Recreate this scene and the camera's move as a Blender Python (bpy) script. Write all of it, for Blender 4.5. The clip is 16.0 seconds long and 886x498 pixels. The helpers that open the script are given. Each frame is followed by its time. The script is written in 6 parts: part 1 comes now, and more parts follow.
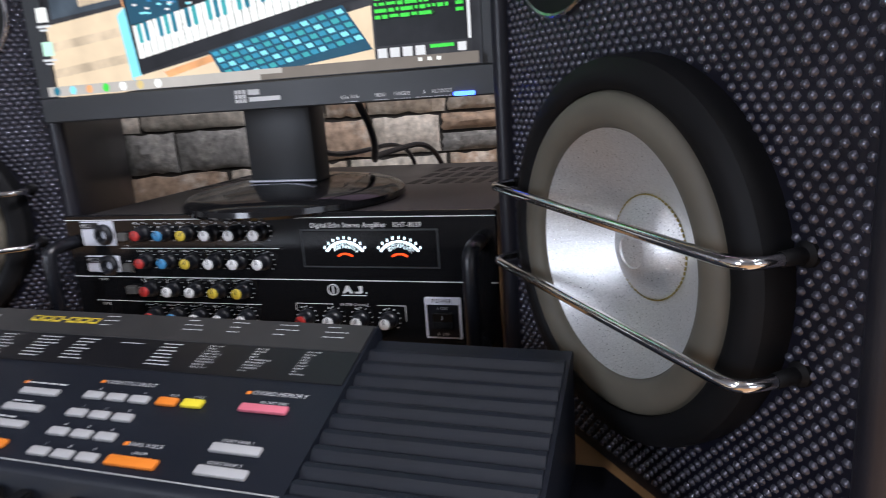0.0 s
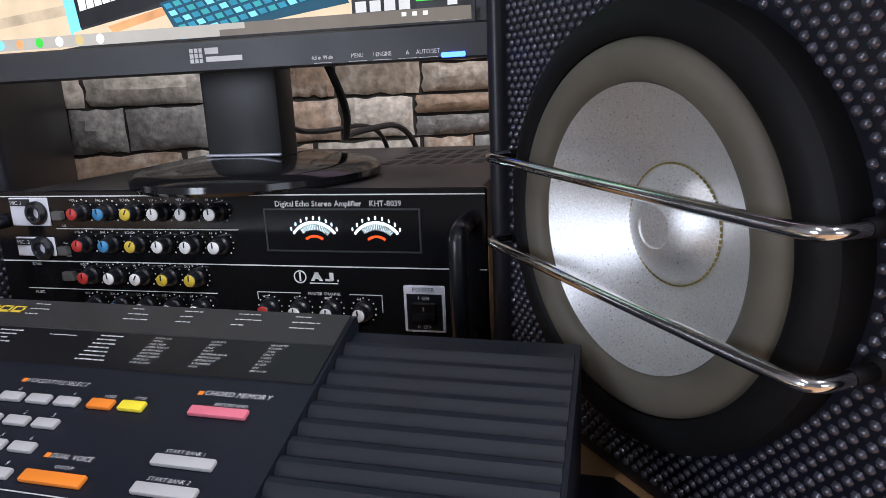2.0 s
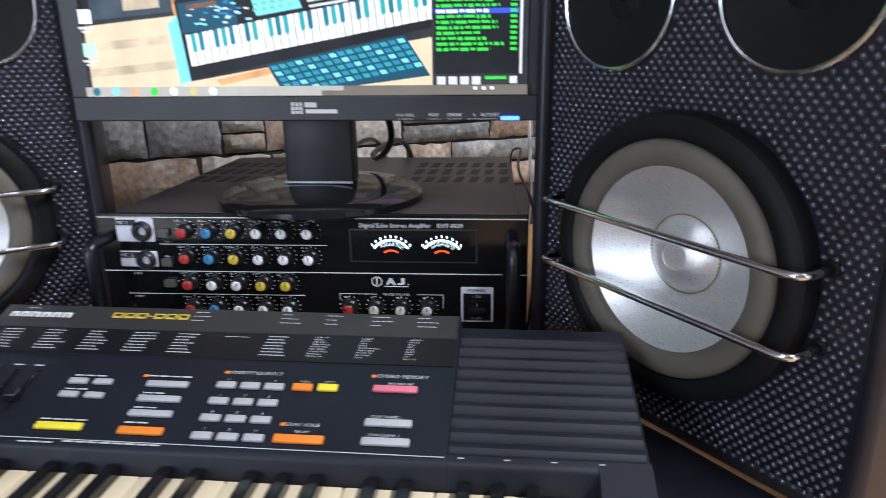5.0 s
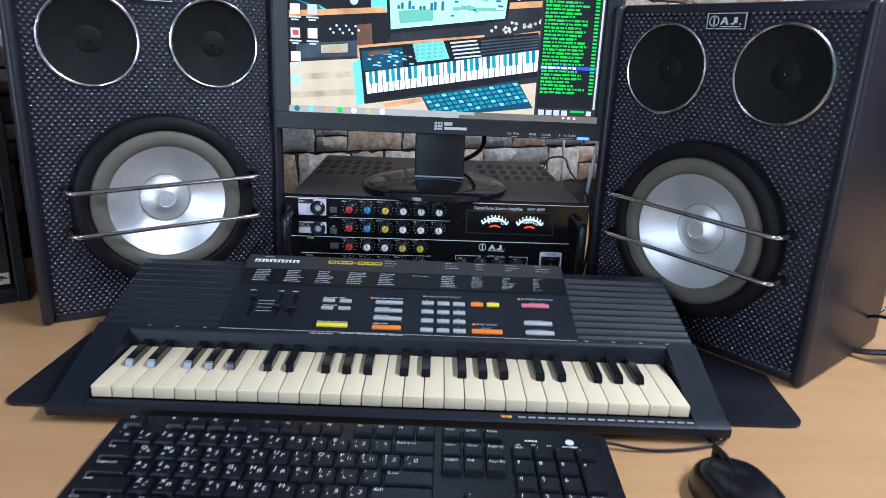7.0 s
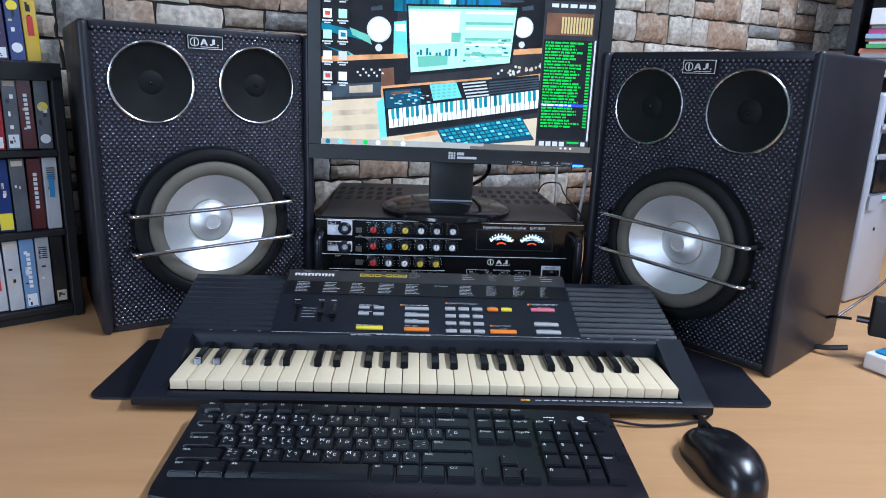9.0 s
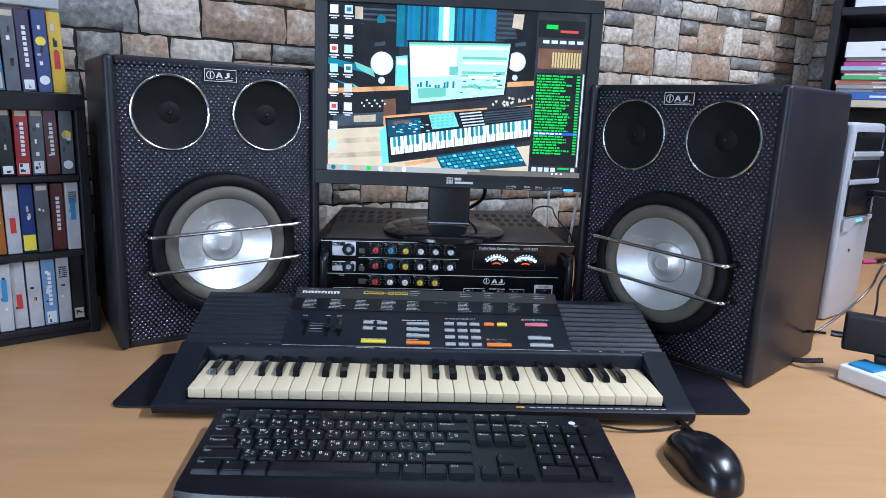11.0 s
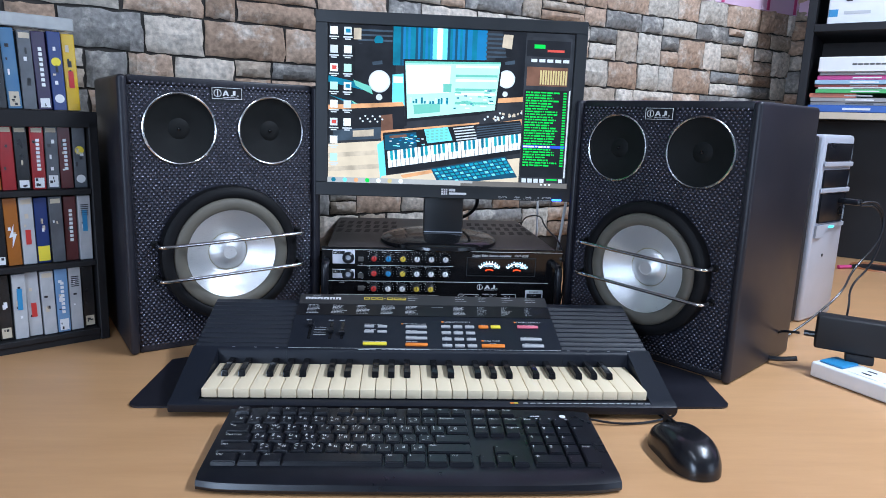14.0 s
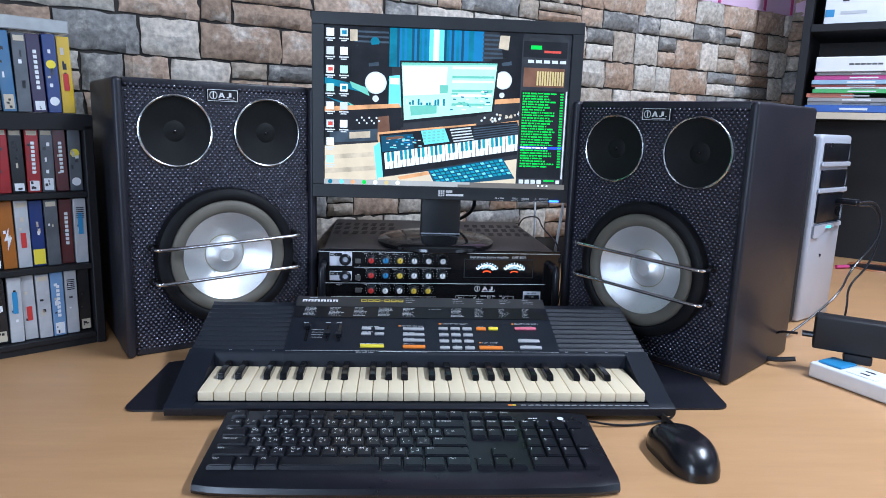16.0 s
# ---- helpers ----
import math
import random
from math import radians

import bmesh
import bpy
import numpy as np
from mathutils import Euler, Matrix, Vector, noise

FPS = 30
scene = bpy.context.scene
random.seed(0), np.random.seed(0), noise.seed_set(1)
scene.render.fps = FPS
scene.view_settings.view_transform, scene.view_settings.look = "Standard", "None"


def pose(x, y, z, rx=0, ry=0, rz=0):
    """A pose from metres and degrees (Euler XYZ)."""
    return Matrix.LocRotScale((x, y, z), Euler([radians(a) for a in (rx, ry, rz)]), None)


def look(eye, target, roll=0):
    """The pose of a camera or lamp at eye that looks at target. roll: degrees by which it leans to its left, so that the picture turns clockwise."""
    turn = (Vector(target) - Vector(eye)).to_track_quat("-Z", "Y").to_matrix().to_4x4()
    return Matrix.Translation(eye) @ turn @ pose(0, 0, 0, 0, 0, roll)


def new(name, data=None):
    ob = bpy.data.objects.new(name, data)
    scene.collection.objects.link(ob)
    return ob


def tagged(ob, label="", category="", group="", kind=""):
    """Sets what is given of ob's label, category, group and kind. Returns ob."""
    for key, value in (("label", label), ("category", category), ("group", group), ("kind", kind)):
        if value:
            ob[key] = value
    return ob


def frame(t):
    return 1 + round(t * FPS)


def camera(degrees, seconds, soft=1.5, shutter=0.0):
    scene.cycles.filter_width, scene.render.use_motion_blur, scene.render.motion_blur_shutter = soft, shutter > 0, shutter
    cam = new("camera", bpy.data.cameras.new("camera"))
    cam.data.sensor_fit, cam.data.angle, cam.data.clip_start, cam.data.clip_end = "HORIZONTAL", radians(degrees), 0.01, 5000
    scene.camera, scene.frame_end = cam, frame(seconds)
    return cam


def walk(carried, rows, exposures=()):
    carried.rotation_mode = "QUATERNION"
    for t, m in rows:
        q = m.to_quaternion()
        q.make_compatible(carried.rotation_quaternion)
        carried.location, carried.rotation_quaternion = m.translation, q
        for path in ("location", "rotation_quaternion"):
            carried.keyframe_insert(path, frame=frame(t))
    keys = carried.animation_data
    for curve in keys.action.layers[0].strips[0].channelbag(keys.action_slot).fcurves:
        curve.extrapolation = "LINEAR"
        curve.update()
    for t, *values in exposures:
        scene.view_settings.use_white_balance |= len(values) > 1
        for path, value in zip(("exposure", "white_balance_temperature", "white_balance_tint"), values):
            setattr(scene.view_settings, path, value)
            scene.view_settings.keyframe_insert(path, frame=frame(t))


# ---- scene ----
cam = camera(67.4, 16.0, soft=0.6, shutter=0.5)
PATH = [
    (0, (0.08, 0.051, 0.254), (-0.541, 1.895, -0.206), -3.9),
    (0.5, (0.059, 0.087, 0.235), (-0.411, 1.981, -0.206), -2.6),
    (1, (0.046, 0.103, 0.228), (-0.444, 1.986, -0.235), -2.4),
    (1.5, (0.047, 0.1, 0.228), (-0.457, 1.979, -0.238), -2.3),
    (2, (0.047, 0.099, 0.229), (-0.465, 1.974, -0.24), -2.5),
    (2.5, (0.046, 0.098, 0.229), (-0.459, 1.973, -0.249), -2.3),
    (3, (0.047, 0.098, 0.23), (-0.455, 1.973, -0.249), -2.2),
    (3.5, (0.042, 0.091, 0.236), (-0.464, 1.966, -0.241), -2.1),
    (4, (0.016, 0.053, 0.257), (-0.432, 1.927, -0.28), -1.0),
    (4.5, (-0.016, -0.009, 0.293), (-0.32, 1.889, -0.263), -0.8),
    (5, (-0.066, -0.067, 0.313), (-0.262, 1.839, -0.26), -0.7),
    (5.2, (-0.093, -0.092, 0.327), (-0.298, 1.815, -0.242), -0.3),
    (7.3, (-0.286, -0.416, 0.363), (-0.232, 1.5, -0.209), 2.2),
    (7.5, (-0.294, -0.438, 0.364), (-0.237, 1.476, -0.214), 1.7),
    (8, (-0.306, -0.452, 0.367), (-0.223, 1.463, -0.201), 2.1),
    (8.5, (-0.316, -0.476, 0.37), (-0.234, 1.45, -0.164), 2.2),
    (9, (-0.328, -0.497, 0.375), (-0.238, 1.44, -0.113), 2.3),
    (9.5, (-0.334, -0.516, 0.377), (-0.224, 1.429, -0.073), 2.4),
    (10, (-0.34, -0.528, 0.377), (-0.241, 1.421, -0.061), 2.2),
    (10.2, (-0.338, -0.534, 0.377), (-0.241, 1.42, -0.042), 2.2),
    (12.3, (-0.35, -0.592, 0.383), (-0.207, 1.361, -0.025), 2.2),
    (12.5, (-0.353, -0.596, 0.38), (-0.209, 1.354, -0.04), 2.0),
    (13, (-0.353, -0.606, 0.382), (-0.2, 1.347, -0.02), 2.2),
    (13.5, (-0.351, -0.613, 0.384), (-0.198, 1.345, 0.002), 2.0),
    (14, (-0.354, -0.616, 0.385), (-0.213, 1.343, 0.007), 2.1),
    (14.5, (-0.353, -0.617, 0.384), (-0.227, 1.345, 0.017), 1.8),
    (15, (-0.355, -0.618, 0.387), (-0.207, 1.344, 0.026), 1.8),
    (15.5, (-0.35, -0.621, 0.386), (-0.206, 1.342, 0.029), 1.7),
    (16, (-0.352, -0.613, 0.385), (-0.206, 1.347, 0.011), 1.9),
]
walk(cam, [(t, look(eye, target, roll)) for t, eye, target, roll in PATH], [(0, -0.03, 6650, 19), (3.5, 0.0, 6650, 19), (5, 0.1, 6350, 16), (8, -0.10, 5550, 13), (12.3, -0.03, 5600, 13), (16, 0.0, 5550, 13)])

# ---- light ----
world = bpy.data.worlds.new("world")
scene.world = world
world.use_nodes = True
world.node_tree.nodes["Background"].inputs[0].default_value = (0.75, 0.86, 1.0, 1)
world.node_tree.nodes["Background"].inputs[1].default_value = 0.3


def area_lamp(name, eye, target, sx, sy, watts, colour):
    data = bpy.data.lights.new(name, "AREA")
    data.shape, data.size, data.size_y, data.energy, data.color = "RECTANGLE", sx, sy, watts, colour
    ob = new(name, data)
    ob.matrix_world = look(eye, target)
    return ob


# added lamps, none seen: two under the ceiling, two cool ones at the sides
area_lamp("tube_light", (-0.45, -0.95, 1.855), (-0.45, -0.95, 0), 0.06, 1.2, 9.5, (0.88, 0.95, 1.0))
area_lamp("tube_light", (1.05, -0.15, 1.855), (1.05, -0.15, 0), 0.06, 1.2, 70.0, (0.88, 0.95, 1.0))
# unseen side lamps, placed to brighten cones and walls; no windows are built
area_lamp("window_light", (-2.12, -2.50, 0.70), (0.1, 0.4, 0.15), 1.5, 1.3, 88.0, (0.74, 0.87, 1.0))
area_lamp("window_light", (2.6, -2.3, 0.8), (0.0, 0.4, 0.2), 1.3, 1.4, 16.0, (0.74, 0.87, 1.0))


# ---- materials ----
def material(name, colour, rough=0.5, metal=0.0, spots=0.0, scale=40.0, bump=0.0, bump_scale=400.0, coat=0.0, second=None, rough_var=0.1):
    """A principled surface whose colour wavers at two scales, with fine relief."""
    m = bpy.data.materials.new(name)
    m.use_nodes = True
    nt = m.node_tree
    b = nt.nodes["Principled BSDF"]
    b.inputs["Roughness"].default_value, b.inputs["Metallic"].default_value = rough, metal
    b.inputs["Coat Weight"].default_value = coat
    tc = nt.nodes.new("ShaderNodeTexCoord")
    n1, n2 = nt.nodes.new("ShaderNodeTexNoise"), nt.nodes.new("ShaderNodeTexNoise")
    n1.inputs["Scale"].default_value, n1.inputs["Detail"].default_value = scale, 5
    n2.inputs["Scale"].default_value, n2.inputs["Detail"].default_value = bump_scale, 2
    nt.links.new(tc.outputs["Object"], n1.inputs["Vector"])
    nt.links.new(tc.outputs["Object"], n2.inputs["Vector"])
    ramp = nt.nodes.new("ShaderNodeValToRGB")
    c2 = second or tuple(c * (1 - spots) for c in colour)
    ramp.color_ramp.elements[0].position, ramp.color_ramp.elements[1].position = 0.3, 0.7
    ramp.color_ramp.elements[0].color, ramp.color_ramp.elements[1].color = (*c2, 1), (*colour, 1)
    nt.links.new(n1.outputs["Fac"], ramp.inputs["Fac"])
    nt.links.new(ramp.outputs["Color"], b.inputs["Base Color"])
    if rough_var:
        mr = nt.nodes.new("ShaderNodeMapRange")
        mr.inputs["To Min"].default_value, mr.inputs["To Max"].default_value = max(0.02, rough - rough_var), min(1, rough + rough_var)
        nt.links.new(n1.outputs["Fac"], mr.inputs["Value"])
        nt.links.new(mr.outputs["Result"], b.inputs["Roughness"])
    if bump:
        bp = nt.nodes.new("ShaderNodeBump")
        bp.inputs["Strength"].default_value, bp.inputs["Distance"].default_value = bump, 0.001
        nt.links.new(n2.outputs["Fac"], bp.inputs["Height"])
        nt.links.new(bp.outputs["Normal"], b.inputs["Normal"])
    return m


def glow(name, colour, strength=1.0, grain=0.0):
    """A lit pixel area, lamp or dial."""
    m = bpy.data.materials.new(name)
    m.use_nodes = True
    b = m.node_tree.nodes["Principled BSDF"]
    b.inputs["Base Color"].default_value = (0.01, 0.01, 0.01, 1)
    b.inputs["Roughness"].default_value = 0.4
    b.inputs["Specular IOR Level"].default_value = 0.1
    b.inputs["Emission Color"].default_value = (*colour, 1)
    b.inputs["Emission Strength"].default_value = strength
    if grain:
        nt = m.node_tree
        tc, n1 = nt.nodes.new("ShaderNodeTexCoord"), nt.nodes.new("ShaderNodeTexNoise")
        n1.inputs["Scale"].default_value, n1.inputs["Detail"].default_value = 38, 6
        mr = nt.nodes.new("ShaderNodeMapRange")
        mr.inputs["From Min"].default_value, mr.inputs["From Max"].default_value = 0.3, 0.7
        mr.inputs["To Min"].default_value, mr.inputs["To Max"].default_value = strength * (1 - grain), strength * (1 + grain)
        nt.links.new(tc.outputs["Object"], n1.inputs["Vector"])
        nt.links.new(n1.outputs["Fac"], mr.inputs["Value"])
        nt.links.new(mr.outputs["Result"], b.inputs["Emission Strength"])
    return m


def wood(name, light, dark):
    m = material(name, light, 0.38, second=dark, scale=3, bump=0.05, bump_scale=250, rough_var=0.06)
    nt = m.node_tree
    b, n1 = nt.nodes["Principled BSDF"], next(n for n in nt.nodes if n.type == "TEX_NOISE")
    tc = next(n for n in nt.nodes if n.type == "TEX_COORD")
    mp = nt.nodes.new("ShaderNodeMapping")
    mp.inputs["Scale"].default_value = (1.2, 9, 4)
    mp.inputs["Rotation"].default_value = (0, 0, 0.45)
    nt.links.new(tc.outputs["Object"], mp.inputs["Vector"])
    nt.links.new(mp.outputs["Vector"], n1.inputs["Vector"])
    n1.inputs["Detail"].default_value, n1.inputs["Roughness"].default_value = 8, 0.65
    return m


def stone(name):
    """Split stone: each piece its own tint, mottled, with pale scraped edges."""
    m = bpy.data.materials.new(name)
    m.use_nodes = True
    nt = m.node_tree
    b = nt.nodes["Principled BSDF"]
    b.inputs["Roughness"].default_value = 0.75
    info, tc = nt.nodes.new("ShaderNodeObjectInfo"), nt.nodes.new("ShaderNodeTexCoord")
    geo = nt.nodes.new("ShaderNodeNewGeometry")
    ramp = nt.nodes.new("ShaderNodeValToRGB")
    ramp.color_ramp.interpolation = "CONSTANT"
    tints = [(0, (0.40, 0.325, 0.25)), (0.15, (0.19, 0.18, 0.165)), (0.28, (0.50, 0.45, 0.38)), (0.44, (0.37, 0.255, 0.175)), (0.56, (0.25, 0.24, 0.225)), (0.66, (0.60, 0.525, 0.44)), (0.82, (0.47, 0.335, 0.24))]
    els = ramp.color_ramp.elements
    els[0].color, els[1].position, els[1].color = (*tints[0][1], 1), tints[1][0], (*tints[1][1], 1)
    for p, c in tints[2:]:
        els.new(p).color = (*c, 1)
    nt.links.new(info.outputs["Random"], ramp.inputs["Fac"])
    add = nt.nodes.new("ShaderNodeVectorMath")
    add.operation = "MULTIPLY_ADD"
    add.inputs[1].default_value = (1, 1, 1)
    nt.links.new(geo.outputs["Position"], add.inputs[0])
    nt.links.new(info.outputs["Random"], add.inputs[2])
    n1, n2, n3 = (nt.nodes.new("ShaderNodeTexNoise") for _ in range(3))
    for n, s, d in ((n1, 17, 7), (n2, 95, 6), (n3, 45, 6)):
        n.inputs["Scale"].default_value, n.inputs["Detail"].default_value = s, d
        nt.links.new(add.outputs["Vector"], n.inputs["Vector"])
    n1.inputs["Roughness"].default_value = 0.7
    pale = nt.nodes.new("ShaderNodeValToRGB")
    pale.color_ramp.elements[0].position, pale.color_ramp.elements[1].position = 0.52, 0.66
    nt.links.new(n1.outputs["Fac"], pale.inputs["Fac"])
    mix = nt.nodes.new("ShaderNodeMix")
    mix.data_type, mix.blend_type = "RGBA", "MIX"
    mix.inputs["B"].default_value = (0.70, 0.65, 0.57, 1)
    sc = nt.nodes.new("ShaderNodeMath")
    sc.operation = "MULTIPLY"
    sc.inputs[1].default_value = 0.6
    nt.links.new(pale.outputs["Color"], sc.inputs[0])
    nt.links.new(sc.outputs["Value"], mix.inputs["Factor"])
    nt.links.new(ramp.outputs["Color"], mix.inputs["A"])
    mul = nt.nodes.new("ShaderNodeMix")
    mul.data_type, mul.blend_type = "RGBA", "MULTIPLY"
    mul.inputs["Factor"].default_value = 0.8
    g = nt.nodes.new("ShaderNodeMapRange")
    g.inputs["From Min"].default_value, g.inputs["From Max"].default_value = 0.3, 0.7
    g.inputs["To Min"].default_value, g.inputs["To Max"].default_value = 0.50, 1.34
    nt.links.new(n2.outputs["Fac"], g.inputs["Value"])
    nt.links.new(mix.outputs["Result"], mul.inputs["A"])
    nt.links.new(g.outputs["Result"], mul.inputs["B"])
    nt.links.new(mul.outputs["Result"], b.inputs["Base Color"])
    bp = nt.nodes.new("ShaderNodeBump")
    bp.inputs["Strength"].default_value, bp.inputs["Distance"].default_value = 0.95, 0.004
    nt.links.new(n3.outputs["Fac"], bp.inputs["Height"])
    nt.links.new(bp.outputs["Normal"], b.inputs["Normal"])
    return m


BEECH = wood("beech_laminate", (0.58, 0.328, 0.152), (0.49, 0.27, 0.12))
STONE = stone("split_stone")
MORTAR = material("dark_joint", (0.05, 0.045, 0.04), 0.9, spots=0.4, scale=30)
BLACK = material("black_plastic", (0.007, 0.008, 0.012), 0.30, spots=0.3, scale=20, bump=0.1, bump_scale=900)
MATT = material("matt_black", (0.011, 0.011, 0.013), 0.55, spots=0.3, scale=15, bump=0.15, bump_scale=1200)
GLOSS = material("gloss_black", (0.008, 0.008, 0.009), 0.12, spots=0.2, scale=10, rough_var=0.05)
NAVY = material("navy_grey_plastic", (0.0080, 0.0105, 0.0175), 0.46, spots=0.2, scale=12, bump=0.12, bump_scale=1500)
CABINET = material("black_vinyl_cabinet", (0.018, 0.018, 0.025), 0.40, spots=0.25, scale=9, bump=0.1, bump_scale=700)
BAFFLE = material("dark_baffle", (0.006, 0.006, 0.014), 0.4, spots=0.3, scale=30)
STUD = material("glossy_grille_weave", (0.14, 0.14, 0.175), 0.22, metal=0.6, spots=0.3, scale=30, rough_var=0.05)
CHROME = material("chrome", (0.75, 0.74, 0.74), 0.12, metal=1.0, spots=0.15, scale=30, rough_var=0.06)
RIMCHROME = material("brushed_rim", (0.62, 0.62, 0.63), 0.25, metal=1.0, spots=0.3, scale=60)
CONE = material("silver_cone", (0.93, 0.94, 0.94), 0.31, metal=0.76, spots=0.24, scale=900, bump=0.27, bump_scale=1500)
FOAM = material("grey_rubber_surround", (0.135, 0.122, 0.095), 0.6, spots=0.25, scale=25)
RING = material("black_rubber_ring", (0.009, 0.009, 0.010), 0.55, spots=0.3, scale=20)
MESHCLOTH = material("black_tweeter_cone", (0.008, 0.009, 0.009), 0.62, spots=0.4, scale=60, bump=0.2, bump_scale=1500)
GOLD = material("gold_stitch", (0.45, 0.36, 0.12), 0.4, metal=0.6, spots=0.3)
IVORY = material("aged_ivory_plastic", (0.80, 0.67, 0.46), 0.32, spots=0.06, scale=10, rough_var=0.05)
WHITE = material("white_paint", (0.8, 0.8, 0.8), 0.5, spots=0.05)
PRINT = material("white_print", (0.72, 0.72, 0.72), 0.6)
PALEPRINT = material("grey_print", (0.48, 0.49, 0.50), 0.6)
SILVER = material("silver_plastic", (0.50, 0.52, 0.58), 0.35, metal=0.3, spots=0.1, scale=15)
MICPLATE = material("pale_grey_plate", (0.74, 0.75, 0.82), 0.45, spots=0.08)
GREYSTRIP = material("grey_strip", (0.085, 0.082, 0.078), 0.4, spots=0.15, scale=30)
RED = material("red_plastic", (0.52, 0.035, 0.03), 0.4, spots=0.1)
BLUE = material("blue_plastic", (0.04, 0.25, 0.50), 0.4, spots=0.1)
YELLOW = material("yellow_plastic", (0.68, 0.50, 0.05), 0.4, spots=0.1)
LEMON = material("lemon_button", (0.80, 0.66, 0.04), 0.4, spots=0.06)
ORANGE = material("orange_button", (0.80, 0.22, 0.025), 0.4, spots=0.06)
PINK = material("pink_button", (0.68, 0.16, 0.22), 0.4, spots=0.06)
GREYBTN = material("light_grey_button", (0.40, 0.40, 0.41), 0.45, spots=0.06)
SLATE = material("slate_grey_plastic", (0.024, 0.027, 0.030), 0.42, spots=0.15, scale=14, bump=0.12, bump_scale=1300)
LID = material("brown_grey_steel", (0.040, 0.036, 0.037), 0.42, spots=0.15, scale=9, bump=0.12, bump_scale=1500)
SATIN = material("satin_black_shell", (0.008, 0.008, 0.010), 0.24, spots=0.2, scale=10, rough_var=0.05)
BROWN = material("brown_plastic_ring", (0.36, 0.13, 0.045), 0.45, spots=0.2)
PINKWALL = material("pink_wall_paint", (0.72, 0.50, 0.66), 0.7, spots=0.08, scale=6)
MAGENTA = material("magenta_trim", (0.55, 0.06, 0.20), 0.6, spots=0.1)
PLASTER = material("grey_plaster", (0.42, 0.42, 0.43), 0.8, spots=0.06, scale=4)
FLOORM = material("dark_floor_tile", (0.10, 0.085, 0.07), 0.35, spots=0.4, scale=7)
PAPERWHITE = material("white_card", (0.74, 0.75, 0.76), 0.55, spots=0.05)
CLOTH = material("pink_fabric", (0.62, 0.36, 0.36), 0.9, spots=0.2, scale=40, bump=0.3, bump_scale=900)
CREAM = material("cream_edge_band", (0.55, 0.48, 0.36), 0.5, spots=0.1)
CLEAR = material("clear_case", (0.42, 0.43, 0.42), 0.15, spots=0.3, scale=30)


STRIPM = material("dark_grey_strip", (0.028, 0.027, 0.028), 0.5, spots=0.15, scale=30)
VOICEM = material("satin_black_panel", (0.008, 0.008, 0.010), 0.32, spots=0.2, scale=12, rough_var=0.05)
for dull, level in ((RING, 0.15), (MATT, 0.35), (NAVY, 0.32), (CABINET, 0.40), (MESHCLOTH, 0.2), (VOICEM, 0.3)):
    dull.node_tree.nodes["Principled BSDF"].inputs["Specular IOR Level"].default_value = level


# ---- building helpers ----
def part(name, bm, mat, parent=None, label="", smooth=False):
    """Links a bmesh as one mesh object, under a thing or a part where one is given."""
    me = bpy.data.meshes.new(name)
    bm.normal_update()
    bm.to_mesh(me)
    bm.free()
    for m in mat if isinstance(mat, (list, tuple)) else [mat]:
        me.materials.append(m)
    if smooth:
        me.shade_smooth()
        me.set_sharp_from_angle(angle=radians(35))
    ob = new(name, me)
    if parent:
        ob.parent = parent
    if label:
        ob["label"] = label
    return ob


def share(name, me, m, parent=None):
    """Another object on a mesh that is there already."""
    ob = new(name, me)
    if parent:
        ob.parent = parent
    ob.matrix_local = m
    return ob


def thing(name, m, label, category, group="", kind=""):
    return_ob = new(name)
    return_ob.empty_display_size = 0.05
    return_ob.matrix_basis = m
    return tagged(return_ob, label, category, group, kind)


def box(bm, x0, x1, y0, y1, z0, z1, bevel=0.0, seg=2, idx=0, m=None):
    vs = [bm.verts.new((x, y, z)) for x in (x0, x1) for y in (y0, y1) for z in (z0, z1)]
    fs = [bm.faces.new([vs[i] for i in f]) for f in ((0, 1, 3, 2), (4, 6, 7, 5), (0, 4, 5, 1), (2, 3, 7, 6), (0, 2, 6, 4), (1, 5, 7, 3))]
    for f in fs:
        f.material_index = idx
    made = set(vs)
    if bevel:
        es = {e for f in fs for e in f.edges}
        r = bmesh.ops.bevel(bm, geom=list(es), offset=bevel, segments=seg, affect="EDGES", profile=0.5, material=-1)
        made = {v for f in r["faces"] for v in f.verts} | {v for v in made if v.is_valid}
        made |= {v for w in list(made) for e in w.link_edges for v in e.verts}
    if m is not None:
        bmesh.ops.transform(bm, matrix=m, verts=list(made))
    return bm


def prism(bm, outline, z0, z1, idx=0, m=None):
    """A straight solid over an outline of (x, y)."""
    a, b = [bm.verts.new((x, y, z0)) for x, y in outline], [bm.verts.new((x, y, z1)) for x, y in outline]
    n = len(outline)
    fs = [bm.faces.new(a[::-1]), bm.faces.new(b)] + [bm.faces.new((a[i], a[(i + 1) % n], b[(i + 1) % n], b[i])) for i in range(n)]
    for f in fs:
        f.material_index = idx
    if m is not None:
        bmesh.ops.transform(bm, matrix=m, verts=a + b)
    return bm


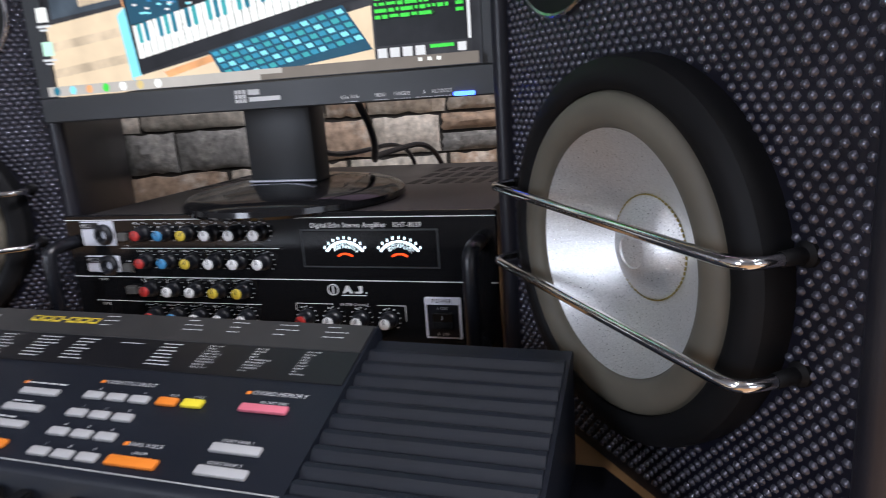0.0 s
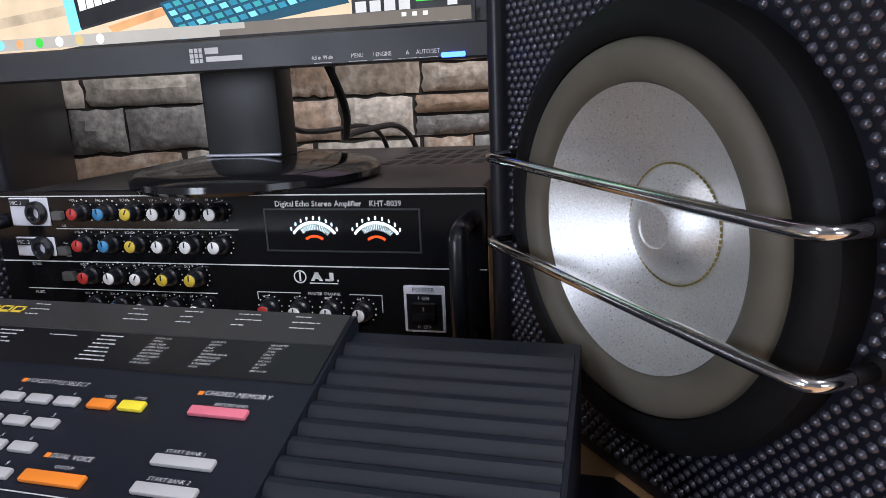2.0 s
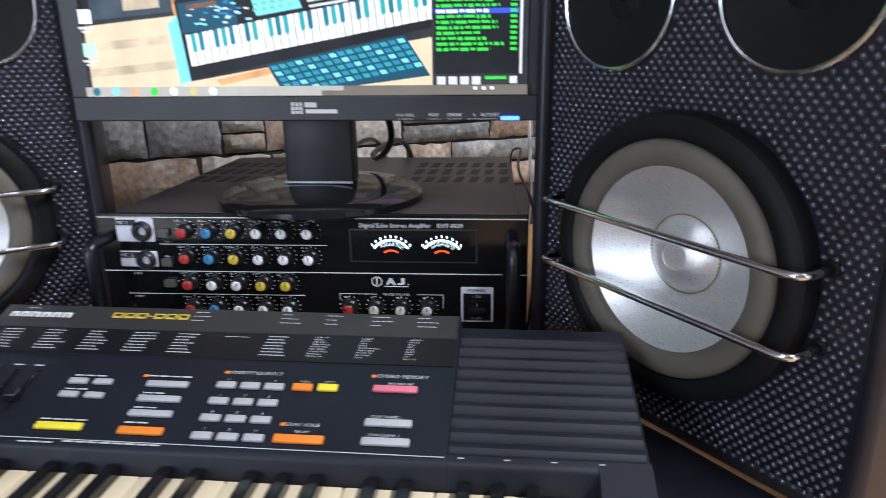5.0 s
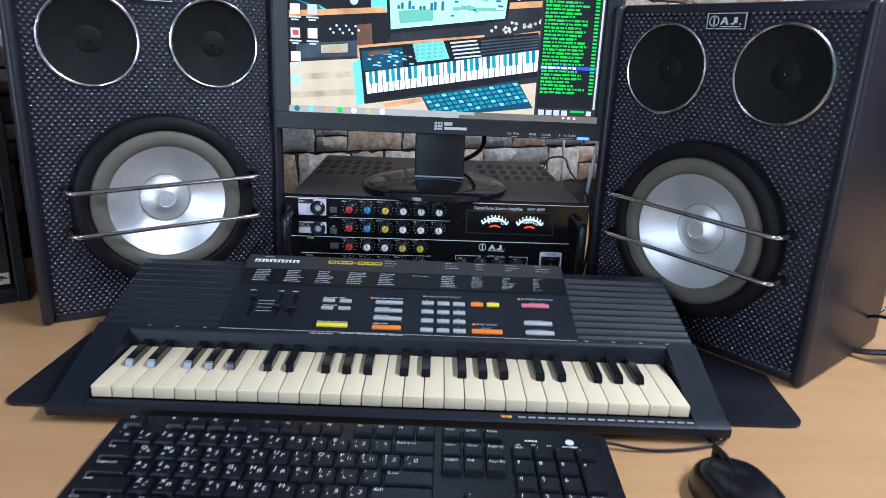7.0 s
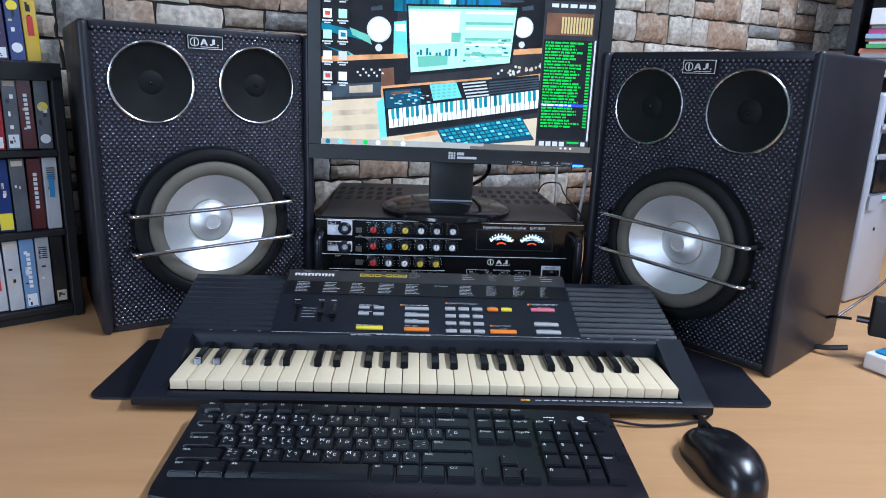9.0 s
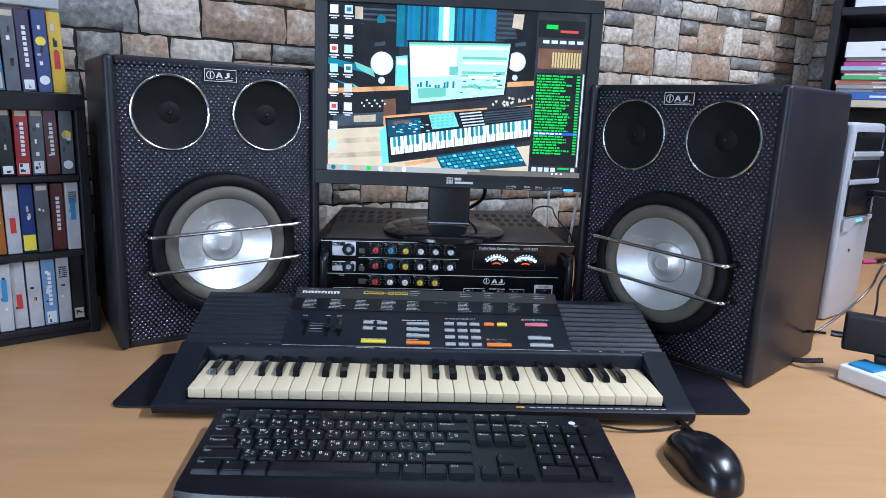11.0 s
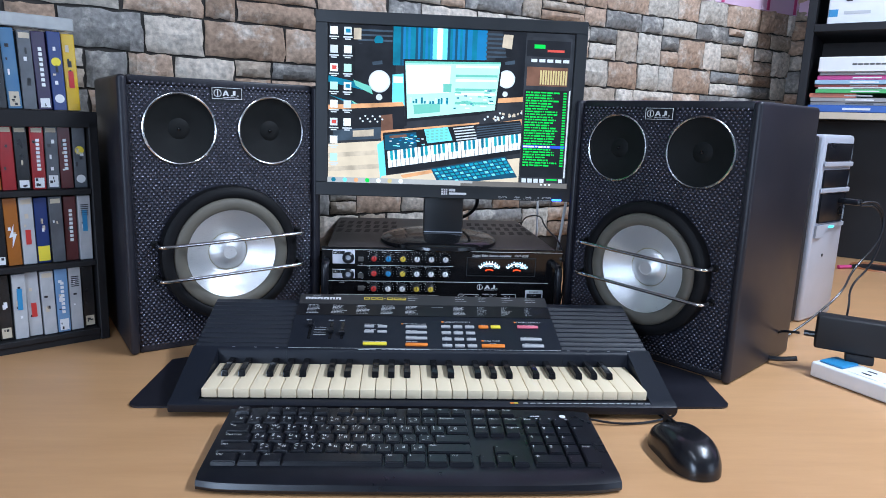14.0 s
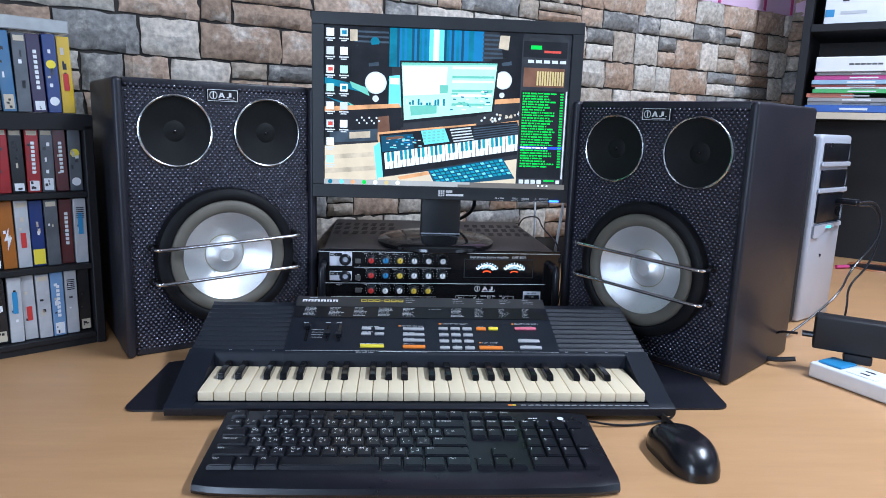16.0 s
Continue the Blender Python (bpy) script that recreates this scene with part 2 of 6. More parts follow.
def lathe(bm, profile, n=48, m=None, idx=0, closed=False):
    """Turns (radius, height) points round the z axis."""
    rings = []
    for r, h in profile:
        rings.append([bm.verts.new((r * math.cos(2 * math.pi * i / n), r * math.sin(2 * math.pi * i / n), h)) for i in range(n)] if r > 1e-6 else [bm.verts.new((0, 0, h))])
    pairs = list(zip(rings, rings[1:])) + ([(rings[-1], rings[0])] if closed else [])
    for a, b in pairs:
        for i in range(n):
            j = (i + 1) % n
            q = [a[i % len(a)], a[j % len(a)], b[j % len(b)], b[i % len(b)]]
            q = list(dict.fromkeys(q))
            if len(q) > 2:
                bm.faces.new(q).material_index = idx
    if m is not None:
        bmesh.ops.transform(bm, matrix=m, verts=[v for r in rings for v in r])
    return bm


def tube(bm, pts, r, n=10, idx=0, smoothing=3):
    """A round bar along a path, its bends rounded."""
    pts = [Vector(p) for p in pts]
    for _ in range(smoothing):
        q = [pts[0]]
        for a, b in zip(pts, pts[1:]):
            q += [a.lerp(b, 0.25), a.lerp(b, 0.75)]
        pts = q + [pts[-1]]
    rings, side = [], None
    for i, p in enumerate(pts):
        d = (pts[min(i + 1, len(pts) - 1)] - pts[max(i - 1, 0)]).normalized()
        if side is None:
            side = d.orthogonal().normalized()
        side = (side - d * side.dot(d)).normalized()
        up = d.cross(side)
        rings.append([bm.verts.new(p + r * (math.cos(2 * math.pi * k / n) * side + math.sin(2 * math.pi * k / n) * up)) for k in range(n)])
    for a, b in zip(rings, rings[1:]):
        for k in range(n):
            bm.faces.new((a[k], a[(k + 1) % n], b[(k + 1) % n], b[k])).material_index = idx
    bm.faces.new(rings[0][::-1]).material_index = idx
    bm.faces.new(rings[-1]).material_index = idx
    return bm


def cable(name, pts, r, mat, label, smoothing=3):
    ob = part(name, tube(bmesh.new(), pts, r, 8, smoothing=smoothing), mat, smooth=True)
    return tagged(ob, label, "cable")


def quad(bm, corners, idx=0):
    f = bm.faces.new([bm.verts.new(c) for c in corners])
    f.material_index = idx
    return f


# Letters of the built-in font, made once and set side by side.
GLYPHS = {}


def make_glyphs():
    made = []
    for ch in "ABCDEFGHIJKLMNOPQRSTUVWXYZabcdefghijklmnopqrstuvwxyz0123456789-./+[];',:":
        cu = bpy.data.curves.new("glyph", "FONT")
        cu.body, cu.size, cu.resolution_u = ch, 1.0, 2
        made.append((ch, new("glyph", cu)))
    dg = bpy.context.evaluated_depsgraph_get()
    for ch, ob in made:
        me = bpy.data.meshes.new_from_object(ob.evaluated_get(dg))
        vs = [v.co.copy() for v in me.vertices]
        GLYPHS[ch] = (vs, [tuple(p.vertices) for p in me.polygons], min(v.x for v in vs), max(v.x for v in vs))
        bpy.data.meshes.remove(me)
    for ch, ob in made:
        cu = ob.data
        bpy.data.objects.remove(ob)
        bpy.data.curves.remove(cu)


make_glyphs()
CAP = max(v.y for v in GLYPHS["H"][0])


def word(bm, text, h, m, idx=0, centre=False, lean=0.0, squeeze=1.0):
    """Flat lettering of cap height h, its baseline along the x axis of the pose m, facing its z axis."""
    k, x, out = h / CAP, 0.0, []
    for ch in text:
        if ch not in GLYPHS:
            x += 0.3 * k * squeeze
            continue
        vs, fs, lo, hi = GLYPHS[ch]
        out.append((x, vs, fs, lo))
        x += (hi - lo + 0.09) * k * squeeze
    for x0, vs, fs, lo in out:
        made = [bm.verts.new(m @ Vector((x0 + (v.x - lo) * k * squeeze + lean * v.y * k - (x / 2 if centre else 0), v.y * k, 0))) for v in vs]
        for f in fs:
            bm.faces.new([made[i] for i in f]).material_index = idx
    return x


def arc(cx, cy, r, a0, a1, n):
    return [(cx + r * math.cos(radians(a0 + (a1 - a0) * i / n)), cy + r * math.sin(radians(a0 + (a1 - a0) * i / n))) for i in range(n + 1)]


def round_rect(x0, x1, y0, y1, r, n=4):
    return arc(x1 - r, y1 - r, r, 0, 90, n) + arc(x0 + r, y1 - r, r, 90, 180, n) + arc(x0 + r, y0 + r, r, 180, 270, n) + arc(x1 - r, y0 + r, r, 270, 360, n)


FACE = Matrix.Rotation(radians(90), 4, "X")  # from flat on the table to upright, facing -y

# ---- the room ----
WALL_YAW, WALL_AT = 26.0, (-0.3, 1.03)
WX, WY = Vector((math.cos(radians(WALL_YAW)), math.sin(radians(WALL_YAW)), 0)), Vector((-math.sin(radians(WALL_YAW)), math.cos(radians(WALL_YAW)), 0))
CORNER = 1.41  # along the stone wall from WALL_AT to the room's corner
wall_m = pose(*WALL_AT, 0, 0, 0, WALL_YAW)
RIGHT_YAW = -38.0
corner_p = wall_m @ Vector((CORNER, 0, 0))
right_m = pose(corner_p.x, corner_p.y, 0, 0, 0, RIGHT_YAW)

bm = box(bmesh.new(), -2.4, CORNER + 0.12, 0.0, 0.12, -0.75, 1.9)
wall_north = tagged(part("wall_north", bm, MORTAR), "long wall faced with grey and brown split stone", "wall", kind="structure")
wall_north.matrix_basis = wall_m
bm = box(bmesh.new(), 0.0, 3.0, 0.0, 0.12, -0.75, 1.9)
wall_east = tagged(part("wall_east", bm, MORTAR), "side wall faced with brown split stone below pink paint", "wall", kind="structure")
wall_east.matrix_basis = right_m
# pink paint above the stone
bm = box(bmesh.new(), -0.2, CORNER - 0.002, -0.012, -0.001, 0.772, 1.9)
for x in (1.02, 1.24, 1.38):
    box(bm, x, x + 0.012, -0.0145, -0.0125, 0.774, 1.9, idx=1)
paint = part("pink_panel", bm, [PINKWALL, MAGENTA], wall_north, "pink painted boards with magenta strips")
bm = box(bmesh.new(), 0.012, 3.0, -0.012, -0.001, 0.772, 1.9)
box(bm, 0.06, 0.072, -0.0145, -0.0125, 0.774, 1.9, idx=1)
part("pink_panel", bm, [PINKWALL, MAGENTA], wall_east, "pink painted boards with magenta strips")
bm = box(bmesh.new(), -2.8, 4.0, -3.6, 3.0, -0.83, -0.75)
tagged(part("floor", bm, FLOORM), "dark floor of the room", "floor", kind="structure")
# unseen ceiling and outer walls, added in mid grey to bounce less light
bm = box(bmesh.new(), -2.8, 4.0, -3.6, 3.0, 1.9, 1.98)
tagged(part("ceiling", bm, PLASTER), "assumed grey flat ceiling, out of view", "ceiling", kind="structure")
for nm, b in (("wall_west", (-2.3, -2.2, -3.6, 1.2)), ("wall_south", (-2.8, 4.0, -3.6, -3.5)), ("wall_far_east", (3.2, 3.3, -3.6, 1.0))):
    bm = box(bmesh.new(), *b, -0.75, 1.9)
    tagged(part(nm, bm, PLASTER), "assumed plain grey room wall, out of view", "wall", kind="structure")

# ---- desk ----
outline = [(-1.75, -0.45), (-0.90, -0.45)] + arc(-0.41, -0.484, 0.49, 176, 4, 40) + [(0.10, -0.45), (1.35, -0.45), (2.0, 0.4)]
p = right_m @ Vector((1.2, -0.005, 0))
q = wall_m @ Vector((CORNER - 0.01, -0.008, 0))
s = wall_m @ Vector((-1.75, -0.008, 0))
outline += [(p.x, p.y), (q.x, q.y), (s.x, s.y)]
bm = bmesh.new()
prism(bm, outline, -0.026, 0.0)
top_edges = [e for e in bm.edges if all(abs(v.co.z) < 1e-6 for v in e.verts)]
bmesh.ops.bevel(bm, geom=top_edges, offset=0.009, segments=4, affect="EDGES", profile=0.5)
desk = thing("corner_desk", pose(0, 0, 0), "beech laminate corner desk with a curved cut-out front edge", "desk")
part("desktop", bm, BEECH, desk, smooth=True)
for x, y in ((-1.45, -0.40), (-0.95, -0.40), (0.2, -0.40), (1.25, -0.40), (-1.2, 0.35), (0.9, 1.4)):
    part("leg", box(bmesh.new(), x - 0.025, x + 0.025, y - 0.025, y + 0.025, -0.75, -0.0262, 0.004), BEECH, desk)
grommet = thing("cable_grommet", pose(1.085, 1.235, 0), "round brown cable hole ring set in the desk", "cable hole")
part("ring", lathe(bmesh.new(), [(0.074, 0.0005), (0.072, 0.004), (0.063, 0.004), (0.062, 0.0005)], 40), BROWN, grommet, smooth=True)
part("cover", lathe(bmesh.new(), [(0, 0.0012), (0.0618, 0.0012), (0.0618, 0.0005)], 40), BLACK, grommet)

# ---- desk mat ----
# rear edge carried back to the loudspeakers so the desk there is black
bm = prism(bmesh.new(), arc(-0.688, 0.240, 0.015, 180, 270, 4) + arc(0.108, 0.252, 0.018, 270, 360, 4) + [(0.134, 0.335), (0.136, 0.350), (0.074, 0.426), (0.046, 0.458), (-0.58, 0.458), (-0.70, 0.400)], 0.0006, 0.0032)
mat_ob = tagged(part("desk_mat", bm, material("black_desk_mat", (0.010, 0.010, 0.016), 0.42, spots=0.3, scale=14)), "thin black desk mat under the music keyboard", "mat")


# ---- loudspeakers ----
SP_IN, SP_OUT, SP_D = 0.161, 0.162, 0.236
TWX, WOZ = 0.0736, 0.1547


def pierced_plate(x0, x1, z0, z1, y0, y1, holes):
    """An upright board with round holes cut right through it."""
    bm = bmesh.new()
    loops = [[(x0, z0), (x1, z0), (x1, z1), (x0, z1)]] + [[(cx + r * math.cos(2 * math.pi * k / 64), cz + r * math.sin(2 * math.pi * k / 64)) for k in range(64)] for cx, cz, r in holes]
    edges = []
    for lp in loops:
        vs = [bm.verts.new((x, y0, z)) for x, z in lp]
        edges += [bm.edges.new((vs[k], vs[(k + 1) % len(vs)])) for k in range(len(vs))]
    bmesh.ops.triangle_fill(bm, use_beauty=True, edges=edges)
    faces = list(bm.faces)
    r = bmesh.ops.extrude_face_region(bm, geom=faces)
    bmesh.ops.translate(bm, vec=(0, y1 - y0, 0), verts=[v for v in r["geom"] if isinstance(v, bmesh.types.BMVert)])
    bmesh.ops.recalc_face_normals(bm, faces=bm.faces)
    return bm


def stud_mesh(SP_H, TWZ, x_from, x_to):
    """The woven relief of the baffle: small raised lozenges in staggered rows, left out where the drivers sit."""
    bm = bmesh.new()
    step = 0.0078
    holes = ((-TWX, TWZ, 0.0578), (TWX, TWZ, 0.0578), (0, WOZ, 0.1145))
    row, z = 0, 0.012
    while z < SP_H - 0.010:
        x = x_from + (step / 2 if row % 2 else 0)
        while x < x_to:
            badge = abs(x) < 0.027 and abs(z - SP_H + 0.021) < 0.013
            if not badge and all((x - a) ** 2 + (z - b) ** 2 > r * r for a, b, r in holes):
                rings = [[bm.verts.new((x + 0.0026 * f * math.cos(k * 1.0472), y, z + 0.0024 * f * math.sin(k * 1.0472))) for k in range(6)] for f, y in ((1, -0.0002), (0.80, -0.0011), (0.40, -0.0018))]
                tip = bm.verts.new((x, -0.0020, z))
                for lo, hi in zip(rings, rings[1:]):
                    for k in range(6):
                        bm.faces.new((lo[k], lo[(k + 1) % 6], hi[(k + 1) % 6], hi[k]))
                for k in range(6):
                    bm.faces.new((rings[2][k], rings[2][(k + 1) % 6], tip))
            x += step
        row, z = row + 1, z + step * 0.59
    return bm


def loudspeaker(m, tilt, label, SP_H, TWZ):
    sp = thing("loudspeaker", m, label, "loudspeaker", "pair of loudspeakers")
    # cabinet: a closed box behind the baffle, side boards slightly proud of it; the outer margin is the wider one
    xl, xr = (-SP_OUT, SP_IN) if tilt > 0 else (-SP_IN, SP_OUT)
    part("cabinet", box(bmesh.new(), xl + 0.0146, xr - 0.0146, 0.050, SP_D - 0.001, 0.0, SP_H, 0.003), CABINET, sp, "black vinyl-wrapped box", True)
    for z0 in (SP_H - 0.014, 0.0):
        part("edge_board", box(bmesh.new(), xl + 0.0145, xr - 0.0145, 0.0005, 0.0497, z0, z0 + 0.014, 0.003), CABINET, sp, smooth=True)
    for x0, x1 in ((xl, xl + 0.0143), (xr - 0.0143, xr)):
        part("side_board", box(bmesh.new(), x0, x1, -0.009, SP_D, 0.0002, SP_H - 0.0002, 0.0065, 4), CABINET, sp, "black board with a rounded front edge", True)
    part("baffle", pierced_plate(xl + 0.0145, xr - 0.0145, 0.0145, SP_H - 0.0145, 0.0, 0.012, ((-TWX, TWZ, 0.0530), (TWX, TWZ, 0.0530), (0, WOZ, 0.1000))), BAFFLE, sp)
    st = part("grille_weave", stud_mesh(SP_H, TWZ, xl + 0.019, xr - 0.019), STUD, sp, "raised woven relief of small glossy lozenges")
    st.data.shade_smooth()
    st["kind"] = "stuff"
    for x in (-TWX, TWX):
        tm = Matrix.Translation((x, 0, TWZ)) @ FACE
        tw = part("tweeter", lathe(bmesh.new(), [(0.0540, 0.0008), (0.0510, -0.0004), (0.036, -0.0035), (0.018, -0.0075), (0.0165, -0.0078), (0.0145, -0.0068), (0.008, -0.0055), (0, -0.0050)], 56, tm), MESHCLOTH, sp, "black paper tweeter cone", True)
        part("rim", lathe(bmesh.new(), [(0.0530, 0.000), (0.0532, 0.0034), (0.0548, 0.0044), (0.0564, 0.0034), (0.0566, 0.0)], 64, tm, closed=True), RIMCHROME, tw, "thin chrome rim", True)
        part("phase_plug", lathe(bmesh.new(), [(0.0030, -0.0080), (0.0026, -0.0035), (0.0015, -0.0025), (0, -0.0022)], 20, tm), GLOSS, tw, smooth=True)
    wm = Matrix.Translation((0, 0, WOZ)) @ FACE
    wo = part("woofer_ring", lathe(bmesh.new(), [(0.1132, 0.0), (0.1130, 0.0100), (0.1115, 0.0165), (0.1070, 0.0200), (0.1010, 0.0212), (0.0965, 0.0206), (0.0942, 0.0185), (0.0936, 0.0120), (0.0935, 0.000)], 88, wm), RING, sp, "black rubber woofer ring", True)
    roll = [(0.0938, 0.0165)] + [(0.0838 + 0.0096 * math.cos(radians(a)), 0.0170 + 0.0058 * math.sin(radians(a))) for a in range(0, 185, 15)] + [(0.0735, 0.0150), (0.0700, 0.0120)]
    part("surround", lathe(bmesh.new(), roll, 88, wm), FOAM, wo, "grey rubber half-roll surround", True)
    part("cone", lathe(bmesh.new(), [(0.0732, 0.0156), (0.0720, 0.0146), (0.0620, 0.0078), (0.0500, -0.0002), (0.0400, -0.0070), (0.0310, -0.0132)], 96, wm), CONE, wo, "silver woven cone", True)
    cap = [(0.0318, -0.0135), (0.0318, -0.0118), (0.0300, -0.0098), (0.0265, -0.0066), (0.0220, -0.0034), (0.0170, -0.0008), (0.0125, 0.0008), (0.0110, 0.0012), (0.0102, 0.0004), (0.0060, 0.0004), (0.0, 0.0005)]
    part("dust_cap", lathe(bmesh.new(), cap, 64, wm), CONE, wo, "domed silver dust cap", True)
    bm = bmesh.new()
    for i in range(64):
        a = 2 * math.pi * i / 64
        box(bm, -0.0010, 0.0010, -0.0004, 0.0004, -0.0004, 0.0005, m=wm @ Matrix.Translation((0.0321 * math.cos(a), 0.0321 * math.sin(a), -0.0116)) @ Matrix.Rotation(a + math.pi / 2, 4, "Z"))
    part("stitching", bm, GOLD, wo, "fine gold stitching round the dust cap")
    # chrome guard bars
    for z in (0.1807, 0.1259):
        dz = 0.0043 * tilt
        pts = [(-0.118, 0.0, z - dz), (-0.118, -0.026, z - dz), (-0.1135, -0.034, z - dz), (-0.099, -0.035, z - dz), (0.099, -0.035, z + dz), (0.1135, -0.034, z + dz), (0.118, -0.026, z + dz), (0.118, 0.0, z + dz)]
        bar = part("guard_bar", tube(bmesh.new(), pts, 0.0031, 12, smoothing=2), CHROME, sp, "bent chrome guard bar", True)
        for x, e in ((-0.118, -dz), (0.118, dz)):
            part("foot", lathe(bmesh.new(), [(0.0032, 0.016), (0.0036, 0.015), (0.0039, 0.004), (0.0060, 0.002), (0.0062, -0.001)], 20, Matrix.Translation((x, 0, z + e)) @ FACE), RING, bar, "black rubber foot", True)
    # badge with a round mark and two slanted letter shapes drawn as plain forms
    bd = part("badge", box(bmesh.new(), -0.0245, 0.0245, -0.0036, 0.0, SP_H - 0.0305, SP_H - 0.0115, 0.0006, 1), MATT, sp, "small black badge with silver border")
    bm = bmesh.new()
    y0, y1, z = -0.0044, -0.0034, SP_H - 0.021
    for b in ((-0.0240, 0.0240, 0.0083, 0.0091), (-0.0240, 0.0240, -0.0091, -0.0083), (-0.0240, -0.0233, -0.0083, 0.0083), (0.0233, 0.0240, -0.0083, 0.0083)):
        box(bm, b[0], b[1], y0, y1, z + b[2], z + b[3])
    lathe(bm, [(0.0052, 0.003), (0.0052, 0.0045), (0.0062, 0.0045), (0.0062, 0.003)], 24, Matrix.Translation((-0.0150, 0, z)) @ FACE, closed=True)
    box(bm, -0.0158, -0.0142, y0, y1, z - 0.0045, z + 0.0045)
    for ax, sl in ((-0.0072, 0.004), (0.0008, -0.004)):
        prism(bm, [(ax, z - 0.004), (ax + 0.0026, z - 0.004), (ax + 0.0026 + sl, z + 0.0045), (ax + sl, z + 0.0045)], -y1, -y0, m=FACE)
    for b in ((-0.0035, 0.0005, -0.0018, -0.0004), (0.0095, 0.0135, -0.0025, 0.0045), (0.0062, 0.0100, -0.0040, -0.0022), (0.0165, 0.0182, -0.0040, -0.0024), (-0.0070, 0.0180, -0.0067, -0.0059)):
        box(bm, b[0], b[1], y0, y1, z + b[2], z + b[3])
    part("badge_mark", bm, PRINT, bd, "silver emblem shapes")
    return sp


loudspeaker(pose(-0.6331, 0.5050, 0.0004, 0, 0, 30.3), 1, "black loudspeaker with silver woofer, standing beside the cassette rack", 0.4365, 0.3577)
loudspeaker(pose(0.0645, 0.4485, 0.0004, 0, 0, -50.2), -1, "black loudspeaker with silver woofer, turned sharply inwards beside the computer tower", 0.4296, 0.3511)

# ---- amplifier ----
amp = thing("amplifier", pose(-0.28, 0.561, 0, 0, 0, 1.6), "black stereo amplifier with knobs and lit level meters", "amplifier")
X0, X1, ZT = -0.2065, 0.2335, 0.1585
bm = box(bmesh.new(), X0, X1, -0.0, 0.005, 0.016, ZT, 0.0012, 1)
part("faceplate", bm, GLOSS, amp, "glossy black front plate")
bm = box(bmesh.new(), X0 + 0.008, X1 - 0.008, 0.0052, 0.385, 0.014, ZT - 0.003, 0.003)
part("cover", bm, LID, amp, "brown-grey steel lid with vent slots", True)
for cx in (-0.13, 0.155):
    for i in range(7):
        for j in range(3):
            x, y = cx + (i - 3) * 0.019, 0.20 + j * 0.055
            bm = prism(bmesh.new(), [(x - 0.0062, y - 0.018), (x + 0.0046, y - 0.018), (x + 0.0082, y + 0.018), (x - 0.0026, y + 0.018)], ZT - 0.0034, ZT - 0.0027)
            part("vent_slot", bm, MATT, amp)
for x in (-0.17, 0.19):
    for y in (0.04, 0.34):
        part("foot", lathe(bmesh.new(), [(0, 0.0005), (0.016, 0.0005), (0.018, 0.0138), (0, 0.0138)], 20, Matrix.Translation((x, y, 0))), BLACK, amp, smooth=True)
for x in (X0 + 0.0085, X1 - 0.0155):
    pts = [(x, 0.0, 0.132), (x, -0.030, 0.132), (x, -0.034, 0.120), (x, -0.034, 0.055), (x, -0.030, 0.042), (x, 0.0, 0.042)]
    part("handle", tube(bmesh.new(), pts, 0.0065, 12, smoothing=2), BLACK, amp, "black rack handle", True)
P = -0.0004
bm = bmesh.new()


def line(x0, x1, z, w=0.0009, z1=None):
    box(bm, x0, x1, P, 0.0002, z - w / 2, (z1 if z1 else z) + w / 2)


line(X0 + 0.001, X1 - 0.001, 0.1538)
line(X0 + 0.001, 0.2080, 0.0965)
line(0.227, X1 - 0.001, 0.0965)
line(-0.143, 0.0311, 0.1256, 0.0007)
line(-0.184, 0.005, 0.0714, 0.0007)
line(0.0417, 0.080, 0.0740, 0.0006)
line(0.122, 0.1490, 0.0740, 0.0006)
line(0.0417, 0.0423, 0.068, 0.0006, 0.0740)
line(0.1484, 0.1490, 0.060, 0.0006, 0.0740)


def say(text, x, z, h, centre=True, squeeze=1.0, idx=0):
    return word(bm, text, h, Matrix.Translation((x, P, z)) @ FACE, idx, centre, squeeze=squeeze)


def bold(text, x, z, h, width):
    """Heavy lettering made to a given width."""
    probe = bmesh.new()
    natural = word(probe, text, h, Matrix.Identity(4))
    probe.free()
    for dx, dz in ((-0.00016, 0), (0.00016, 0), (0, 0.00014), (0, -0.00014)):
        word(bm, text, h, Matrix.Translation((x + dx, P, z + dz)) @ FACE, 0, False, squeeze=width / natural)


bold("Digital Echo Stereo Amplifier", 0.0656, 0.1448, 0.0042, 0.0720)
bold("KHT-8039", 0.1437, 0.1448, 0.0042, 0.0255)
say("MASTER CHANNEL", 0.101, 0.0727, 0.0025, squeeze=0.9)
KNOBX = [-0.1130 + 0.0256 * i for i in range(6)]
for i, t in enumerate(("VOL", "BAL", "ECHO", "LO", "MID", "HI")):
    say(t, KNOBX[i] - 0.009, 0.1493, 0.0021)
    say(t, KNOBX[i] - 0.009, 0.1218, 0.0021)
for i, t in enumerate(("VOL", "LO", "HI", "RPT", "DLY")):
    say(t, KNOBX[i] - 0.009, 0.0930, 0.0021)
for i, t in enumerate(("VOL", "BAL", "LO", "MID", "HI")):
    say(t, KNOBX[i] - 0.009, 0.0672, 0.0021)
for i, t in enumerate(("VOL", "LO", "MID", "HI")):
    say(t, 0.049 + i * 0.027, 0.0693, 0.0021)
say("ECHO", -0.170, 0.0925, 0.0024)
say("MUSIC", -0.172, 0.0668, 0.0024)
say("SELECTOR", -0.131, 0.0850, 0.0014)
for z in (0.1385, 0.1120):
    say("-30dB", -0.1365, z, 0.0015)
    say("GAD", -0.1345, z - 0.011, 0.0015)


